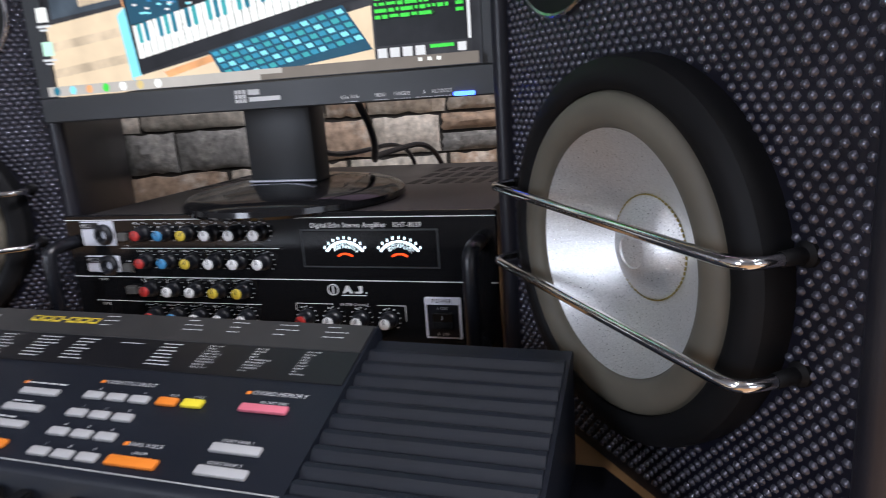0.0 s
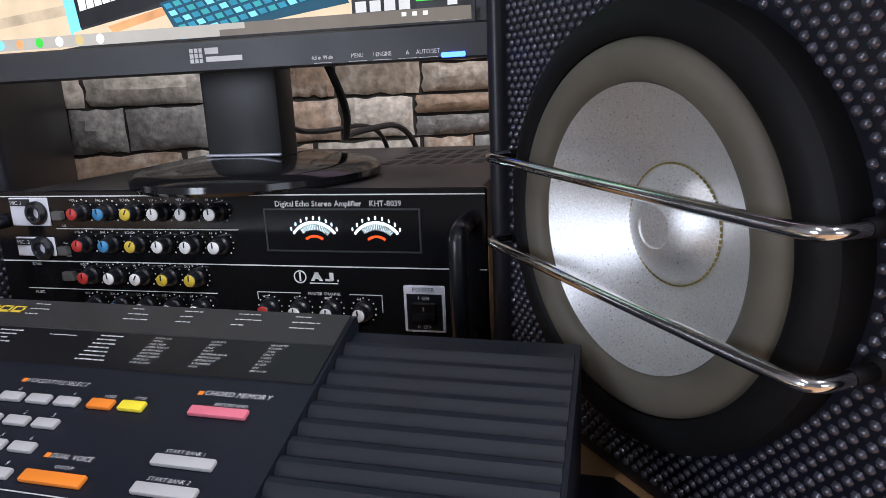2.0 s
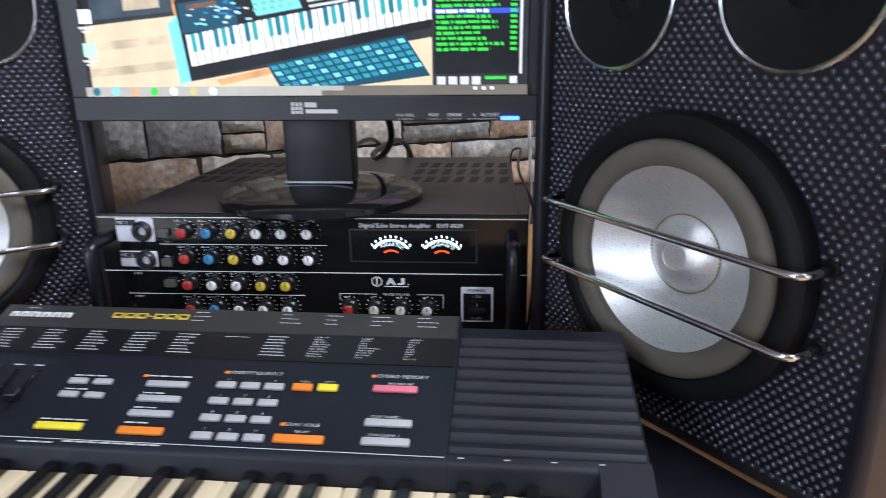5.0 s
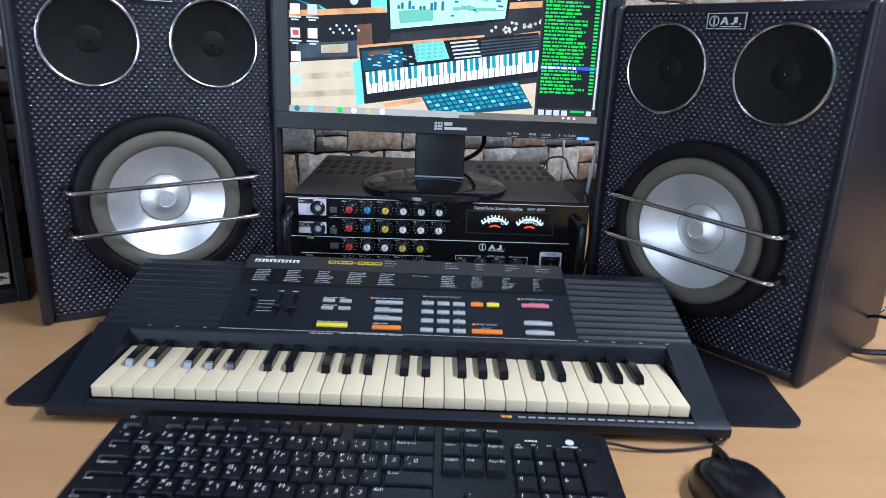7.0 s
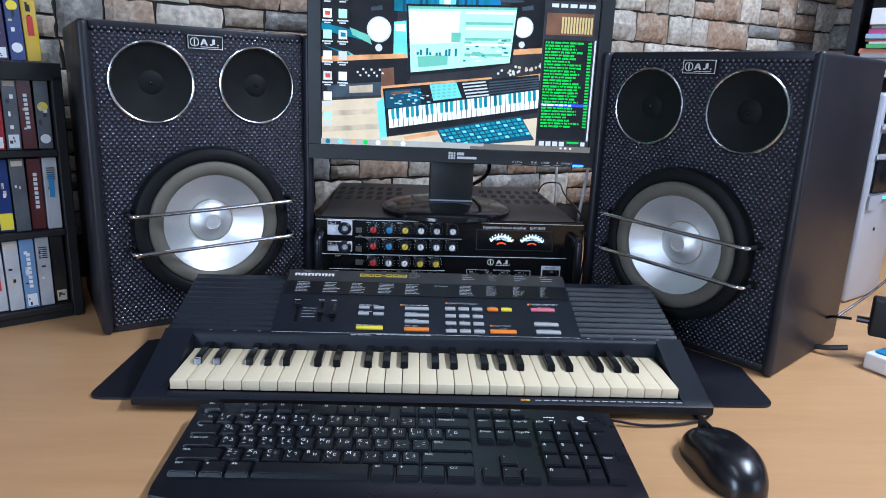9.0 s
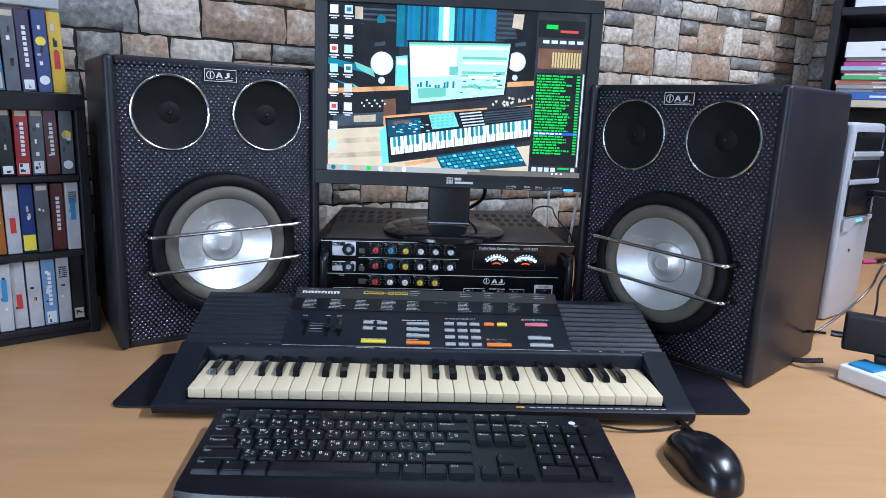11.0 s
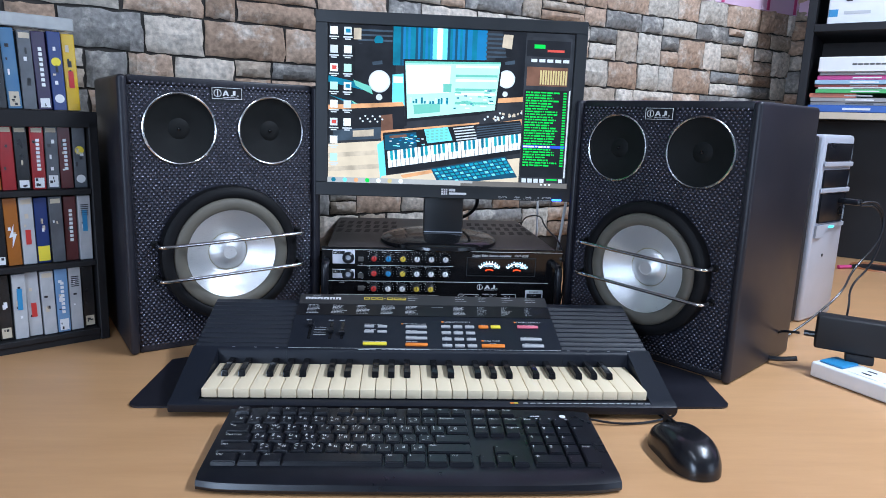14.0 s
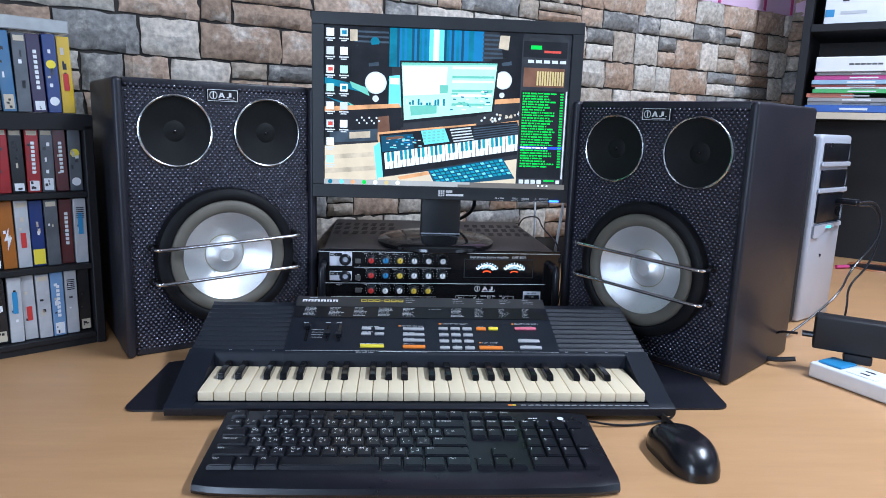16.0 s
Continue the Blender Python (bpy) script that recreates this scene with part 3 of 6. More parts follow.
def dots(x, z, r=0.0103):
    for k in range(11):
        a = radians(225 - 27 * k)
        box(bm, x + r * math.cos(a) - 0.0005, x + r * math.cos(a) + 0.0005, P, 0.0002, z + r * math.sin(a) - 0.0005, z + r * math.sin(a) + 0.0005)


ROWS_Z = ((0.1405, 6), (0.1135, 6), (0.0855, 5), (0.0590, 5))
for z, n in ROWS_Z:
    for i in range(n):
        dots(KNOBX[i], z)
for i in range(4):
    dots(0.052 + i * 0.027, 0.0610)
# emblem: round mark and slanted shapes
lathe(bm, [(0.0045, -0.0002), (0.0045, 0.0006), (0.0054, 0.0006), (0.0054, -0.0002)], 24, Matrix.Translation((0.0810, 0, 0.0877)) @ FACE, closed=True)
box(bm, 0.0803, 0.0817, P, 0.0002, 0.084, 0.0915)
for ax, sl in ((0.0900, 0.0042), (0.0975, -0.0042)):
    prism(bm, [(ax, 0.0845), (ax + 0.0030, 0.0845), (ax + 0.0030 + sl, 0.0915), (ax + sl, 0.0915)], -0.0002, 0.0004, m=FACE)
box(bm, 0.0930, 0.0980, P, 0.0002, 0.0862, 0.0876)
box(bm, 0.1062, 0.1095, P, 0.0002, 0.0850, 0.0915)
box(bm, 0.1025, 0.1080, P, 0.0002, 0.0845, 0.0862)
box(bm, 0.1125, 0.1138, P, 0.0002, 0.0845, 0.0858)
box(bm, 0.0890, 0.1130, P, 0.0002, 0.0822, 0.0830)
part("panel_lettering", bm, PRINT, amp, "white printed lettering, scales and lines")["kind"] = "stuff"


def knob_meshes():
    body = lathe(bmesh.new(), [(0.0080, 0.0), (0.0078, 0.0045), (0.0062, 0.0062), (0.0056, 0.0128), (0.0050, 0.0134)], 20, FACE)
    return body


kn = part("knob", knob_meshes(), BLACK, amp, smooth=True)
knob_me = kn.data
kn.matrix_local = Matrix.Translation((KNOBX[0], 0.0, ROWS_Z[0][0]))
caps = {}
first = [kn]


def knob(x, z, mat, turn):
    if first:
        ob = first.pop()
    else:
        ob = share("knob", knob_me, Matrix.Translation((x, 0, z)), amp)
    if mat.name not in caps:
        bm = lathe(bmesh.new(), [(0.0051, 0.0126), (0.0049, 0.0142), (0.0040, 0.0148), (0, 0.0148)], 20, FACE)
        caps[mat.name] = part("cap", bm, mat, ob, mat.name.split("_")[0] + " cap", True)
    else:
        o = share("cap", caps[mat.name].data, Matrix.Identity(4), ob)
        o["label"] = mat.name.split("_")[0] + " cap"
    bm = box(bmesh.new(), -0.0005, 0.0005, -0.0152, -0.0146, 0.0002, 0.0046)
    ptr = part("pointer", bm, BLACK, ob)
    ptr.matrix_local = Matrix.Rotation(radians(turn), 4, "Y")


for row, (z, n) in enumerate(ROWS_Z):
    for i in range(n):
        if row < 2:
            mt = (RED, BLUE, YELLOW, WHITE, WHITE, WHITE)[i]
        elif row == 2:
            mt = (RED, WHITE, WHITE, YELLOW, YELLOW)[i]
        else:
            mt = (RED, BLUE, WHITE, WHITE, WHITE)[i]
        knob(KNOBX[i], z, mt, (12, -6, 30, 0, 4, -4)[i])
for i in range(4):
    knob(0.052 + i * 0.027, 0.0610, (RED, WHITE, WHITE, WHITE)[i], (-60, 0, 8, -5)[i])
for k, (z0, z1) in enumerate(((0.1282, 0.1528), (0.1012, 0.1182))):
    pl = part("mic_plate", box(bmesh.new(), -0.1868, -0.1470, -0.0012, 0.0, z0, z1, 0.0008, 1), MICPLATE, amp, "pale plate with a microphone jack")
    zc = (z0 + z1) / 2 - 0.001
    part("jack", lathe(bmesh.new(), [(0.0105, 0.001), (0.0105, 0.004), (0.0080, 0.0065), (0.0060, 0.0065), (0.0045, 0.003), (0.0045, -0.003), (0, -0.003)], 24, Matrix.Translation((-0.1590, 0, zc)) @ FACE), BLACK, pl, "black jack socket", True)
    bm = box(bmesh.new(), -0.1862, -0.1650, -0.0018, -0.0013, z1 - 0.0072, z1 - 0.0012)
    part("tag_plate", bm, BLACK, pl)
    bm = bmesh.new()
    word(bm, ("MIC .1", "MIC .2")[k], 0.0034, Matrix.Translation((-0.1848, -0.0020, z1 - 0.0060)) @ FACE)
    part("lettering", bm, PRINT, pl)
    part("slide_switch", box(bmesh.new(), -0.1415, -0.1315, -0.006, 0.0, zc - 0.006, zc + 0.002, 0.001, 1), GREYSTRIP, amp, "grey slide switch")
part("slide_switch", box(bmesh.new(), -0.1415, -0.1295, -0.006, 0.0, 0.0800, 0.0880, 0.001, 1), GREYSTRIP, amp, "grey slide switch")
# level meters
part("meter_frame", box(bmesh.new(), 0.0548, 0.1834, -0.0008, 0.0, 0.1083, 0.1434, 0.0005, 1), SLATE, amp, "thin grey meter frame")
vu = part("meter_window", box(bmesh.new(), 0.0560, 0.1822, -0.0012, 0.0, 0.1095, 0.1422, 0.0008, 1), GLOSS, amp, "dark glossy meter window")
VUW, VUO = glow("meter_white", (0.70, 0.93, 1.0), 4.0), glow("meter_orange", (1.0, 0.07, 0.01), 2.2)
for cx in (0.0970, 0.1480):
    bm = bmesh.new()
    ring_o, ring_i = arc(cx, 0.1110, 0.0222, 36, 144, 20), arc(cx, 0.1110, 0.0204, 36, 144, 20)
    prism(bm, ring_o + ring_i[::-1], 0.0013, 0.0016, m=FACE)
    for k in range(9):
        a = radians(140 - 100 * k / 8)
        px, pz = cx + 0.0248 * math.cos(a), 0.1110 + 0.0248 * math.sin(a)
        box(bm, px - 0.00045, px + 0.00045, -0.0016, -0.0013, pz - 0.0013, pz + 0.0013)
    for k in range(18):
        a = radians(125 - 4.6 * k)
        q1, q2 = (cx + 0.0155 * math.cos(a), 0.1110 + 0.0155 * math.sin(a)), (cx + 0.0205 * math.cos(a), 0.1110 + 0.0205 * math.sin(a))
        tube(bm, [(q1[0], -0.0015, q1[1]), (q2[0], -0.0015, q2[1])], 0.00012, 4, smoothing=0)
    part("meter_scale", bm, VUW, vu, "glowing white scale")
    bm = bmesh.new()
    prism(bm, arc(cx, 0.1100, 0.0122, 52, 128, 12) + arc(cx, 0.1100, 0.0104, 52, 128, 12)[::-1], 0.0013, 0.0016, m=FACE)
    part("meter_glow", bm, VUO, vu, "glowing orange arc")
# power switch
pw = part("power_switch", box(bmesh.new(), 0.1668, 0.1995, -0.0014, 0.0, 0.0455, 0.0832, 0.001, 1), MICPLATE, amp, "power rocker switch in a pale frame")
part("rocker_well", box(bmesh.new(), 0.1692, 0.1971, -0.0020, -0.0015, 0.0475, 0.0765), BLACK, pw)
bm = prism(bmesh.new(), [(-0.0021, 0.0550), (-0.0060, 0.0560), (-0.0040, 0.0620), (-0.0050, 0.0690), (-0.0021, 0.0700)], 0.1745, 0.1920, m=Matrix(((0, 0, 1, 0), (1, 0, 0, 0), (0, 1, 0, 0), (0, 0, 0, 1))))
part("rocker", bm, GLOSS, pw, "black rocker")
bm = bmesh.new()
word(bm, "1  ON", 0.0026, Matrix.Translation((0.183, -0.0022, 0.0722)) @ FACE, 0, True)
word(bm, "0  OFF", 0.0026, Matrix.Translation((0.183, -0.0022, 0.0488)) @ FACE, 0, True)
box(bm, 0.1828, 0.1832, -0.0056, -0.0046, 0.0640, 0.0672)
part("lettering", bm, PRINT, pw)
bm = bmesh.new()
word(bm, "POWER", 0.0034, Matrix.Translation((0.183, -0.0016, 0.0782)) @ FACE, 0, True)
part("lettering", bm, BLACK, pw)

# ---- monitor ----
mon = thing("monitor", pose(-0.264, 0.570, 0), "black widescreen monitor on a round stand, screen switched on", "monitor")
MW, MZ0, MZ1 = 0.234, 0.2492, 0.5620
SX0, SX1, SZ0, SZ1 = -0.2130, 0.2130, 0.2730, 0.5410
bm = bmesh.new()
for b in ((-MW, MW, MZ0, SZ0), (-MW, MW, SZ1, MZ1), (-MW, SX0, SZ0 - 0.001, SZ1 + 0.001), (SX1, MW, SZ0 - 0.001, SZ1 + 0.001)):
    box(bm, b[0], b[1], -0.004, 0.018, b[2], b[3], 0.0012, 1)
part("bezel", bm, SLATE, mon, "black plastic frame")
bm = box(bmesh.new(), -MW + 0.004, MW - 0.004, 0.0185, 0.040, MZ0 + 0.004, MZ1 - 0.004, 0.006)
box(bm, -0.15, 0.15, 0.0405, 0.070, 0.285, 0.51, 0.012)
part("back_shell", bm, MATT, mon, smooth=True)
bm = bmesh.new()
box(bm, -0.0400, 0.0340, 0.042, 0.074, 0.176, 0.30, 0.006)
part("neck", bm, SLATE, mon, "black upright neck", True)
bm = lathe(bmesh.new(), [(0, 0.0), (0.1080, 0.0), (0.1110, 0.003), (0.1105, 0.008), (0.106, 0.0125), (0.095, 0.0160), (0.05, 0.0230), (0, 0.0240)], 72, Matrix.Translation((-0.009, 0.076, 0.1557)))
part("stand_base", bm, GLOSS, mon, "glossy black round stand", True)
part("neck_plate", box(bmesh.new(), -0.0395, 0.0335, 0.0388, 0.0418, 0.1795, 0.1820, 0.0008, 1), SILVER, mon, "bright edge at the foot of the neck")
bm = bmesh.new()
box(bm, -0.012, -0.001, -0.0046, -0.0042, 0.2560, 0.2668)
for zz in (0.2590, 0.2630):
    box(bm, -0.012, -0.001, -0.0049, -0.0047, zz, zz + 0.0006, idx=1)
box(bm, -0.0085, -0.0077, -0.0049, -0.0047, 0.2562, 0.2666, idx=1)
box(bm, -0.0045, -0.0037, -0.0049, -0.0047, 0.2562, 0.2666, idx=1)
box(bm, 0.0015, 0.0130, -0.0046, -0.0042, 0.2622, 0.2668)
box(bm, 0.0020, 0.0330, -0.0046, -0.0042, 0.2565, 0.2603)
part("maker_mark", bm, [PRINT, BLACK], mon, "white maker's mark, plain bars")["kind"] = "stuff"
bm = bmesh.new()
for x, t in ((0.0985, "4:3 in Wide"), (0.1260, "MENU"), (0.1450, "/ ENGINE"), (0.1640, "A"), (0.1790, "AUTO/SET")):
    word(bm, t, 0.0029, Matrix.Translation((x, -0.0043, 0.2535)) @ FACE, 0, True, squeeze=0.85)
    box(bm, x - 0.007, x + 0.007, -0.0045, -0.0042, 0.2508, 0.2511)
part("button_lettering", bm, PRINT, mon, "small grey printed button names")
part("power_light", box(bmesh.new(), 0.1885, 0.2060, -0.0062, -0.0042, 0.2500, 0.2535, 0.0008, 1), glow("blue_led", (0.03, 0.10, 1.0), 9.0), mon, "bright blue power light")

# the picture on the screen, one flat mesh of coloured areas
INK = [("night", (0.012, 0.014, 0.018)), ("teal", (0.012, 0.19, 0.28)), ("sky", (0.20, 0.72, 0.85)), ("white", (0.85, 0.92, 0.90)), ("mint", (0.50, 0.86, 0.72)), ("orange", (0.70, 0.36, 0.16)), ("tan", (0.58, 0.44, 0.28)), ("paletan", (0.58, 0.50, 0.36)), ("slate", (0.05, 0.075, 0.10)), ("green", (0.03, 0.66, 0.07)), ("keyblue", (0.020, 0.27, 0.42)), ("yellow", (0.60, 0.50, 0.22)), ("bluebar", (0.04, 0.10, 0.75)), ("red", (0.60, 0.08, 0.06)), ("gloom", (0.030, 0.034, 0.040)), ("brown", (0.16, 0.08, 0.05)), ("seagreen", (0.18, 0.55, 0.42)), ("bar", (0.62, 0.68, 0.70)), ("cobalt", (0.02, 0.20, 0.42)), ("deep", (0.010, 0.075, 0.13)), ("lagoon", (0.03, 0.36, 0.40)), ("cream", (0.70, 0.60, 0.42)), ("haze", (0.42, 0.43, 0.40)), ("dusk", (0.16, 0.15, 0.13))]
INKI = {n: i for i, (n, c) in enumerate(INK)}
bm = bmesh.new()
layer = [0]


def su(u, v):
    return (SX0 + 0.0005 + u * (SX1 - SX0 - 0.001), 0.0008 - 0.00002 * layer[0], SZ1 - 0.0005 - v * (SZ1 - SZ0 - 0.001))


def ink(colour, *uv):
    """A flat area given by its corners, 0 to 1 across and down; two corners make an upright box."""
    layer[0] += 1
    if len(uv) == 2:
        (a, b), (c, d) = uv
        uv = ((a, b), (c, b), (c, d), (a, d))
    quad(bm, [su(*q) for q in uv], INKI[colour])


def disc(colour, u, v, r):
    layer[0] += 1
    bm.faces.new([bm.verts.new(su(u + r * math.cos(a), v - 1.6 * r * math.sin(a))) for a in (2 * math.pi * k / 24 for k in range(24))]).material_index = INKI[colour]


rs = random.Random(5)
ink("gloom", (0, 0), (1, 1))
ink("night", (0, 0), (0.27, 0.47))
for k in range(5):
    ink("slate", (0.11 + k * 0.004, 0.025 + k * 0.030), (0.255, 0.037 + k * 0.030))
disc("teal", 0.200, 0.090, 0.018)
ink("paletan", (0.10, 0.02), (0.13, 0.09))
# blue curtain with the bright strip of a window
for i in range(38):
    u = 0.258 + i * 0.0100
    ink("sky" if 16 <= i <= 21 else ("teal", "cobalt", "teal", "deep")[rs.randrange(4)], (u, 0.0), (u + 0.0104, 0.24))
ink("white", (0.435, 0.0), (0.458, 0.20))
for i in range(8):
    ink("slate", (0.635, 0.015 + i * 0.028), (0.72, 0.028 + i * 0.028))
ink("night", (0.70, 0.0), (0.80, 0.0), (0.80, 0.16), (0.72, 0.16))
ink("paletan", (0.705, 0.02), (0.745, 0.02), (0.74, 0.11), (0.700, 0.10))
# two pictured studio loudspeakers
ink("night", (0.105, 0.12), (0.258, 0.10), (0.258, 0.49), (0.105, 0.52))
ink("night", (0.675, 0.17), (0.80, 0.15), (0.80, 0.42), (0.69, 0.45))
for u, v, r in ((0.205, 0.345, 0.044), (0.725, 0.300, 0.036)):
    disc("bar", u, v, r)
    disc("white", u, v, r * 0.86)
for u, v, r in ((0.205, 0.445, 0.013), (0.722, 0.395, 0.011)):
    disc("bar", u, v, r)
for u, v in ((0.195, 0.225), (0.735, 0.190)):
    ink("slate", (u - 0.020, v), (u + 0.020, v - 0.012), (u + 0.022, v + 0.012), (u - 0.018, v + 0.02))
ink("teal", (0.0, 0.32), (0.16, 0.37), (0.16, 0.41), (0.0, 0.36))
ink("seagreen", (0.10, 0.34), (0.17, 0.38), (0.18, 0.43), (0.11, 0.38))
ink("teal", (0.0, 0.44), (0.14, 0.50), (0.19, 0.57), (0.13, 0.52))
ink("seagreen", (0.09, 0.47), (0.17, 0.53), (0.195, 0.575), (0.12, 0.52))
ink("sky", (0.258, 0.30), (0.302, 0.29), (0.310, 0.50), (0.258, 0.50))
ink("white", (0.262, 0.31), (0.300, 0.31), (0.300, 0.35), (0.262, 0.35))
# desk edges and things on the pictured desk
ink("orange", (0.0, 0.505), (0.30, 0.470), (0.31, 0.495), (0.0, 0.535))
ink("night", (0.0, 0.535), (0.31, 0.495), (0.31, 0.64), (0.0, 0.70))
ink("orange", (0.685, 0.425), (0.82, 0.405), (0.82, 0.435), (0.688, 0.455))
ink("orange", (0.21, 0.66), (0.82, 0.545), (0.82, 0.62), (0.22, 0.74))
ink("brown", (0.215, 0.56), (0.26, 0.55), (0.265, 0.65), (0.215, 0.66))
ink("night", (0.26, 0.565), (0.32, 0.56), (0.32, 0.62), (0.27, 0.64))
ink("slate", (0.02, 0.665), (0.215, 0.635), (0.215, 0.71), (0.02, 0.735))
ink("paletan", (0.10, 0.665), (0.185, 0.652), (0.185, 0.695), (0.10, 0.705))
for i in range(10):
    disc("bar", 0.13 + i * 0.010, 0.585 + 0.02 * math.sin(i * 2.1), 0.004)
for k in range(9):
    v = 0.735 + k * 0.030
    ink(("cream", "cream", "paletan")[k % 3], (0.0, v + 0.02), (0.222, v - 0.012), (0.232, v + 0.020), (0.0, v + 0.052))
ink("sky", (0.200, 0.75), (0.226, 0.72), (0.240, 0.95), (0.215, 0.97))
ink("cream", (0.22, 0.955), (0.82, 0.80), (0.82, 0.99), (0.22, 0.99))
ink("orange", (0.30, 0.945), (0.45, 0.895), (0.46, 0.915), (0.31, 0.965))
# pictured flat screen with a music program
ink("night", (0.300, 0.200), (0.705, 0.182), (0.690, 0.520), (0.315, 0.595))
ink("mint", (0.308, 0.212), (0.698, 0.195), (0.682, 0.500), (0.322, 0.575))
ink("white", (0.312, 0.235), (0.495, 0.228), (0.490, 0.400), (0.318, 0.420))
ink("seagreen", (0.308, 0.212), (0.698, 0.195), (0.697, 0.207), (0.309, 0.226))
for i in range(9):
    v = 0.225 + i * 0.029
    ink(("white", "mint", "seagreen")[i % 3], (0.515, v), (0.690 - i * 0.0014, v - 0.006), (0.690 - i * 0.0014, v + 0.008), (0.515, v + 0.016))
ink("seagreen", (0.465, 0.345), (0.500, 0.343), (0.498, 0.395), (0.466, 0.398))
ink("seagreen", (0.345, 0.485), (0.455, 0.468), (0.455, 0.525), (0.350, 0.545))
for i in range(14):
    u = 0.330 + i * 0.0115
    ink("teal" if i % 3 else "bar", (u, 0.430 + rs.uniform(0, 0.03)), (u + 0.008, 0.475))
for i in range(26):
    u, v = rs.uniform(0.505, 0.660), rs.uniform(0.37, 0.50)
    ink(("teal", "seagreen", "white")[i % 3], (u, v), (u + rs.uniform(0.008, 0.028), v + 0.009))
ink("gloom", (0.62, 0.53), (0.82, 0.46), (0.82, 0.545), (0.62, 0.60))
for i in range(26):
    u = rs.uniform(0.64, 0.80)
    disc(("bar", "paletan")[i % 2], u, 0.565 - (u - 0.64) * 0.36 + rs.uniform(-0.03, 0.02), 0.0048)
# the pictured piano keyboard
ink("night", (0.222, 0.672), (0.79, 0.560), (0.832, 0.765), (0.242, 0.945))
ink("deep", (0.230, 0.685), (0.36, 0.660), (0.365, 0.760), (0.235, 0.785))
ink("sky", (0.392, 0.640), (0.490, 0.620), (0.512, 0.705), (0.408, 0.730))
for i in range(20):
    u, v = 0.402 + (i % 5) * 0.019, 0.648 + (i // 5) * 0.019 - (i % 5) * 0.004
    ink("seagreen", (u, v), (u + 0.012, v + 0.010))
for i in range(5):
    u = 0.512 + 0.004 * i
    ink("bar", (u, 0.625 + i * 0.018), (u + 0.085, 0.607 + i * 0.018), (u + 0.086, 0.615 + i * 0.018), (u, 0.634 + i * 0.018))
for i in range(7):
    ink("slate", (0.610, 0.610 + i * 0.016), (0.795, 0.572 + i * 0.014), (0.795, 0.580 + i * 0.014), (0.610, 0.618 + i * 0.016))
for i in range(34):
    u = rs.uniform(0.25, 0.39)
    v = 0.735 - (u - 0.25) * 0.20 + rs.uniform(-0.045, 0.030)
    ink(("bar", "cobalt", "sky")[i % 3], (u, v), (u + 0.011, v + 0.007))
ink("brown", (0.25, 0.690), (0.32, 0.676), (0.322, 0.692), (0.252, 0.706))


def on_keys(t, w):
    return (0.243 + 0.572 * t + 0.006 * w, 0.790 - 0.150 * t + (0.108 - 0.006 * t) * w)


for i in range(32):
    ink("white", on_keys(i / 32, 0), on_keys((i + 0.88) / 32, 0), on_keys((i + 0.88) / 32, 1), on_keys(i / 32, 1))
for i in range(31):
    if i % 7 not in (2, 6):
        ink(("lagoon", "teal")[i % 2], on_keys((i + 0.60) / 32, 0), on_keys((i + 1.22) / 32, 0), on_keys((i + 1.22) / 32, 0.56), on_keys((i + 0.60) / 32, 0.56))
# the pictured blue typing keyboard
ink("deep", (0.425, 0.895), (0.735, 0.800), (0.790, 0.935), (0.46, 1.0))
for r in range(5):
    for k in range(16):
        t0, t1 = k / 16, (k + 0.74) / 16
        f = lambda t, w: (0.432 + 0.305 * t + 0.045 * w, 0.900 - 0.092 * t + 0.10 * w)
        ink(("keyblue", "lagoon", "keyblue", "sky")[(r * 3 + k) % 4], f(t0, r / 5), f(t1, r / 5), f(t1, (r + 0.66) / 5), f(t0, (r + 0.66) / 5))
# music player and list
ink("gloom", (0.795, 0.03), (0.985, 0.985))
ink("night", (0.80, 0.05), (0.98, 0.15))
ink("green", (0.83, 0.075), (0.875, 0.10))
ink("red", (0.885, 0.105), (0.955, 0.12))
for k in range(5):
    ink("bar", (0.82 + k * 0.033, 0.165), (0.845 + k * 0.033, 0.185))
ink("brown", (0.805, 0.215), (0.975, 0.335))
for k in range(11):
    ink("yellow", (0.86 + k * 0.0105, 0.235), (0.867 + k * 0.0105, 0.325))
ink("night", (0.80, 0.36), (0.98, 0.93))
for k in range(28):
    v, u, stop = 0.372 + k * 0.0175, 0.806, 0.806 + rs.uniform(0.085, 0.148)
    if k == 20:
        ink("bluebar", (0.803, v - 0.003), (0.98, v + 0.013))
    while u < stop:
        w = rs.choice((0.006, 0.011, 0.018, 0.024))
        ink("white" if k == 20 else "green", (u, v), (min(u + w, stop), v + rs.choice((0.0085, 0.0105))))
        u += w + 0.0035
    ink("green", (0.962, v), (0.976, v + 0.0095))
ink("bar", (0.982, 0.36), (0.988, 0.93))
for k in range(4):
    ink("bar", (0.806 + k * 0.025, 0.938), (0.825 + k * 0.025, 0.965))
ink("green", (0.91, 0.938), (0.955, 0.948))
ink("bar", (0.962, 0.938), (0.978, 0.962))
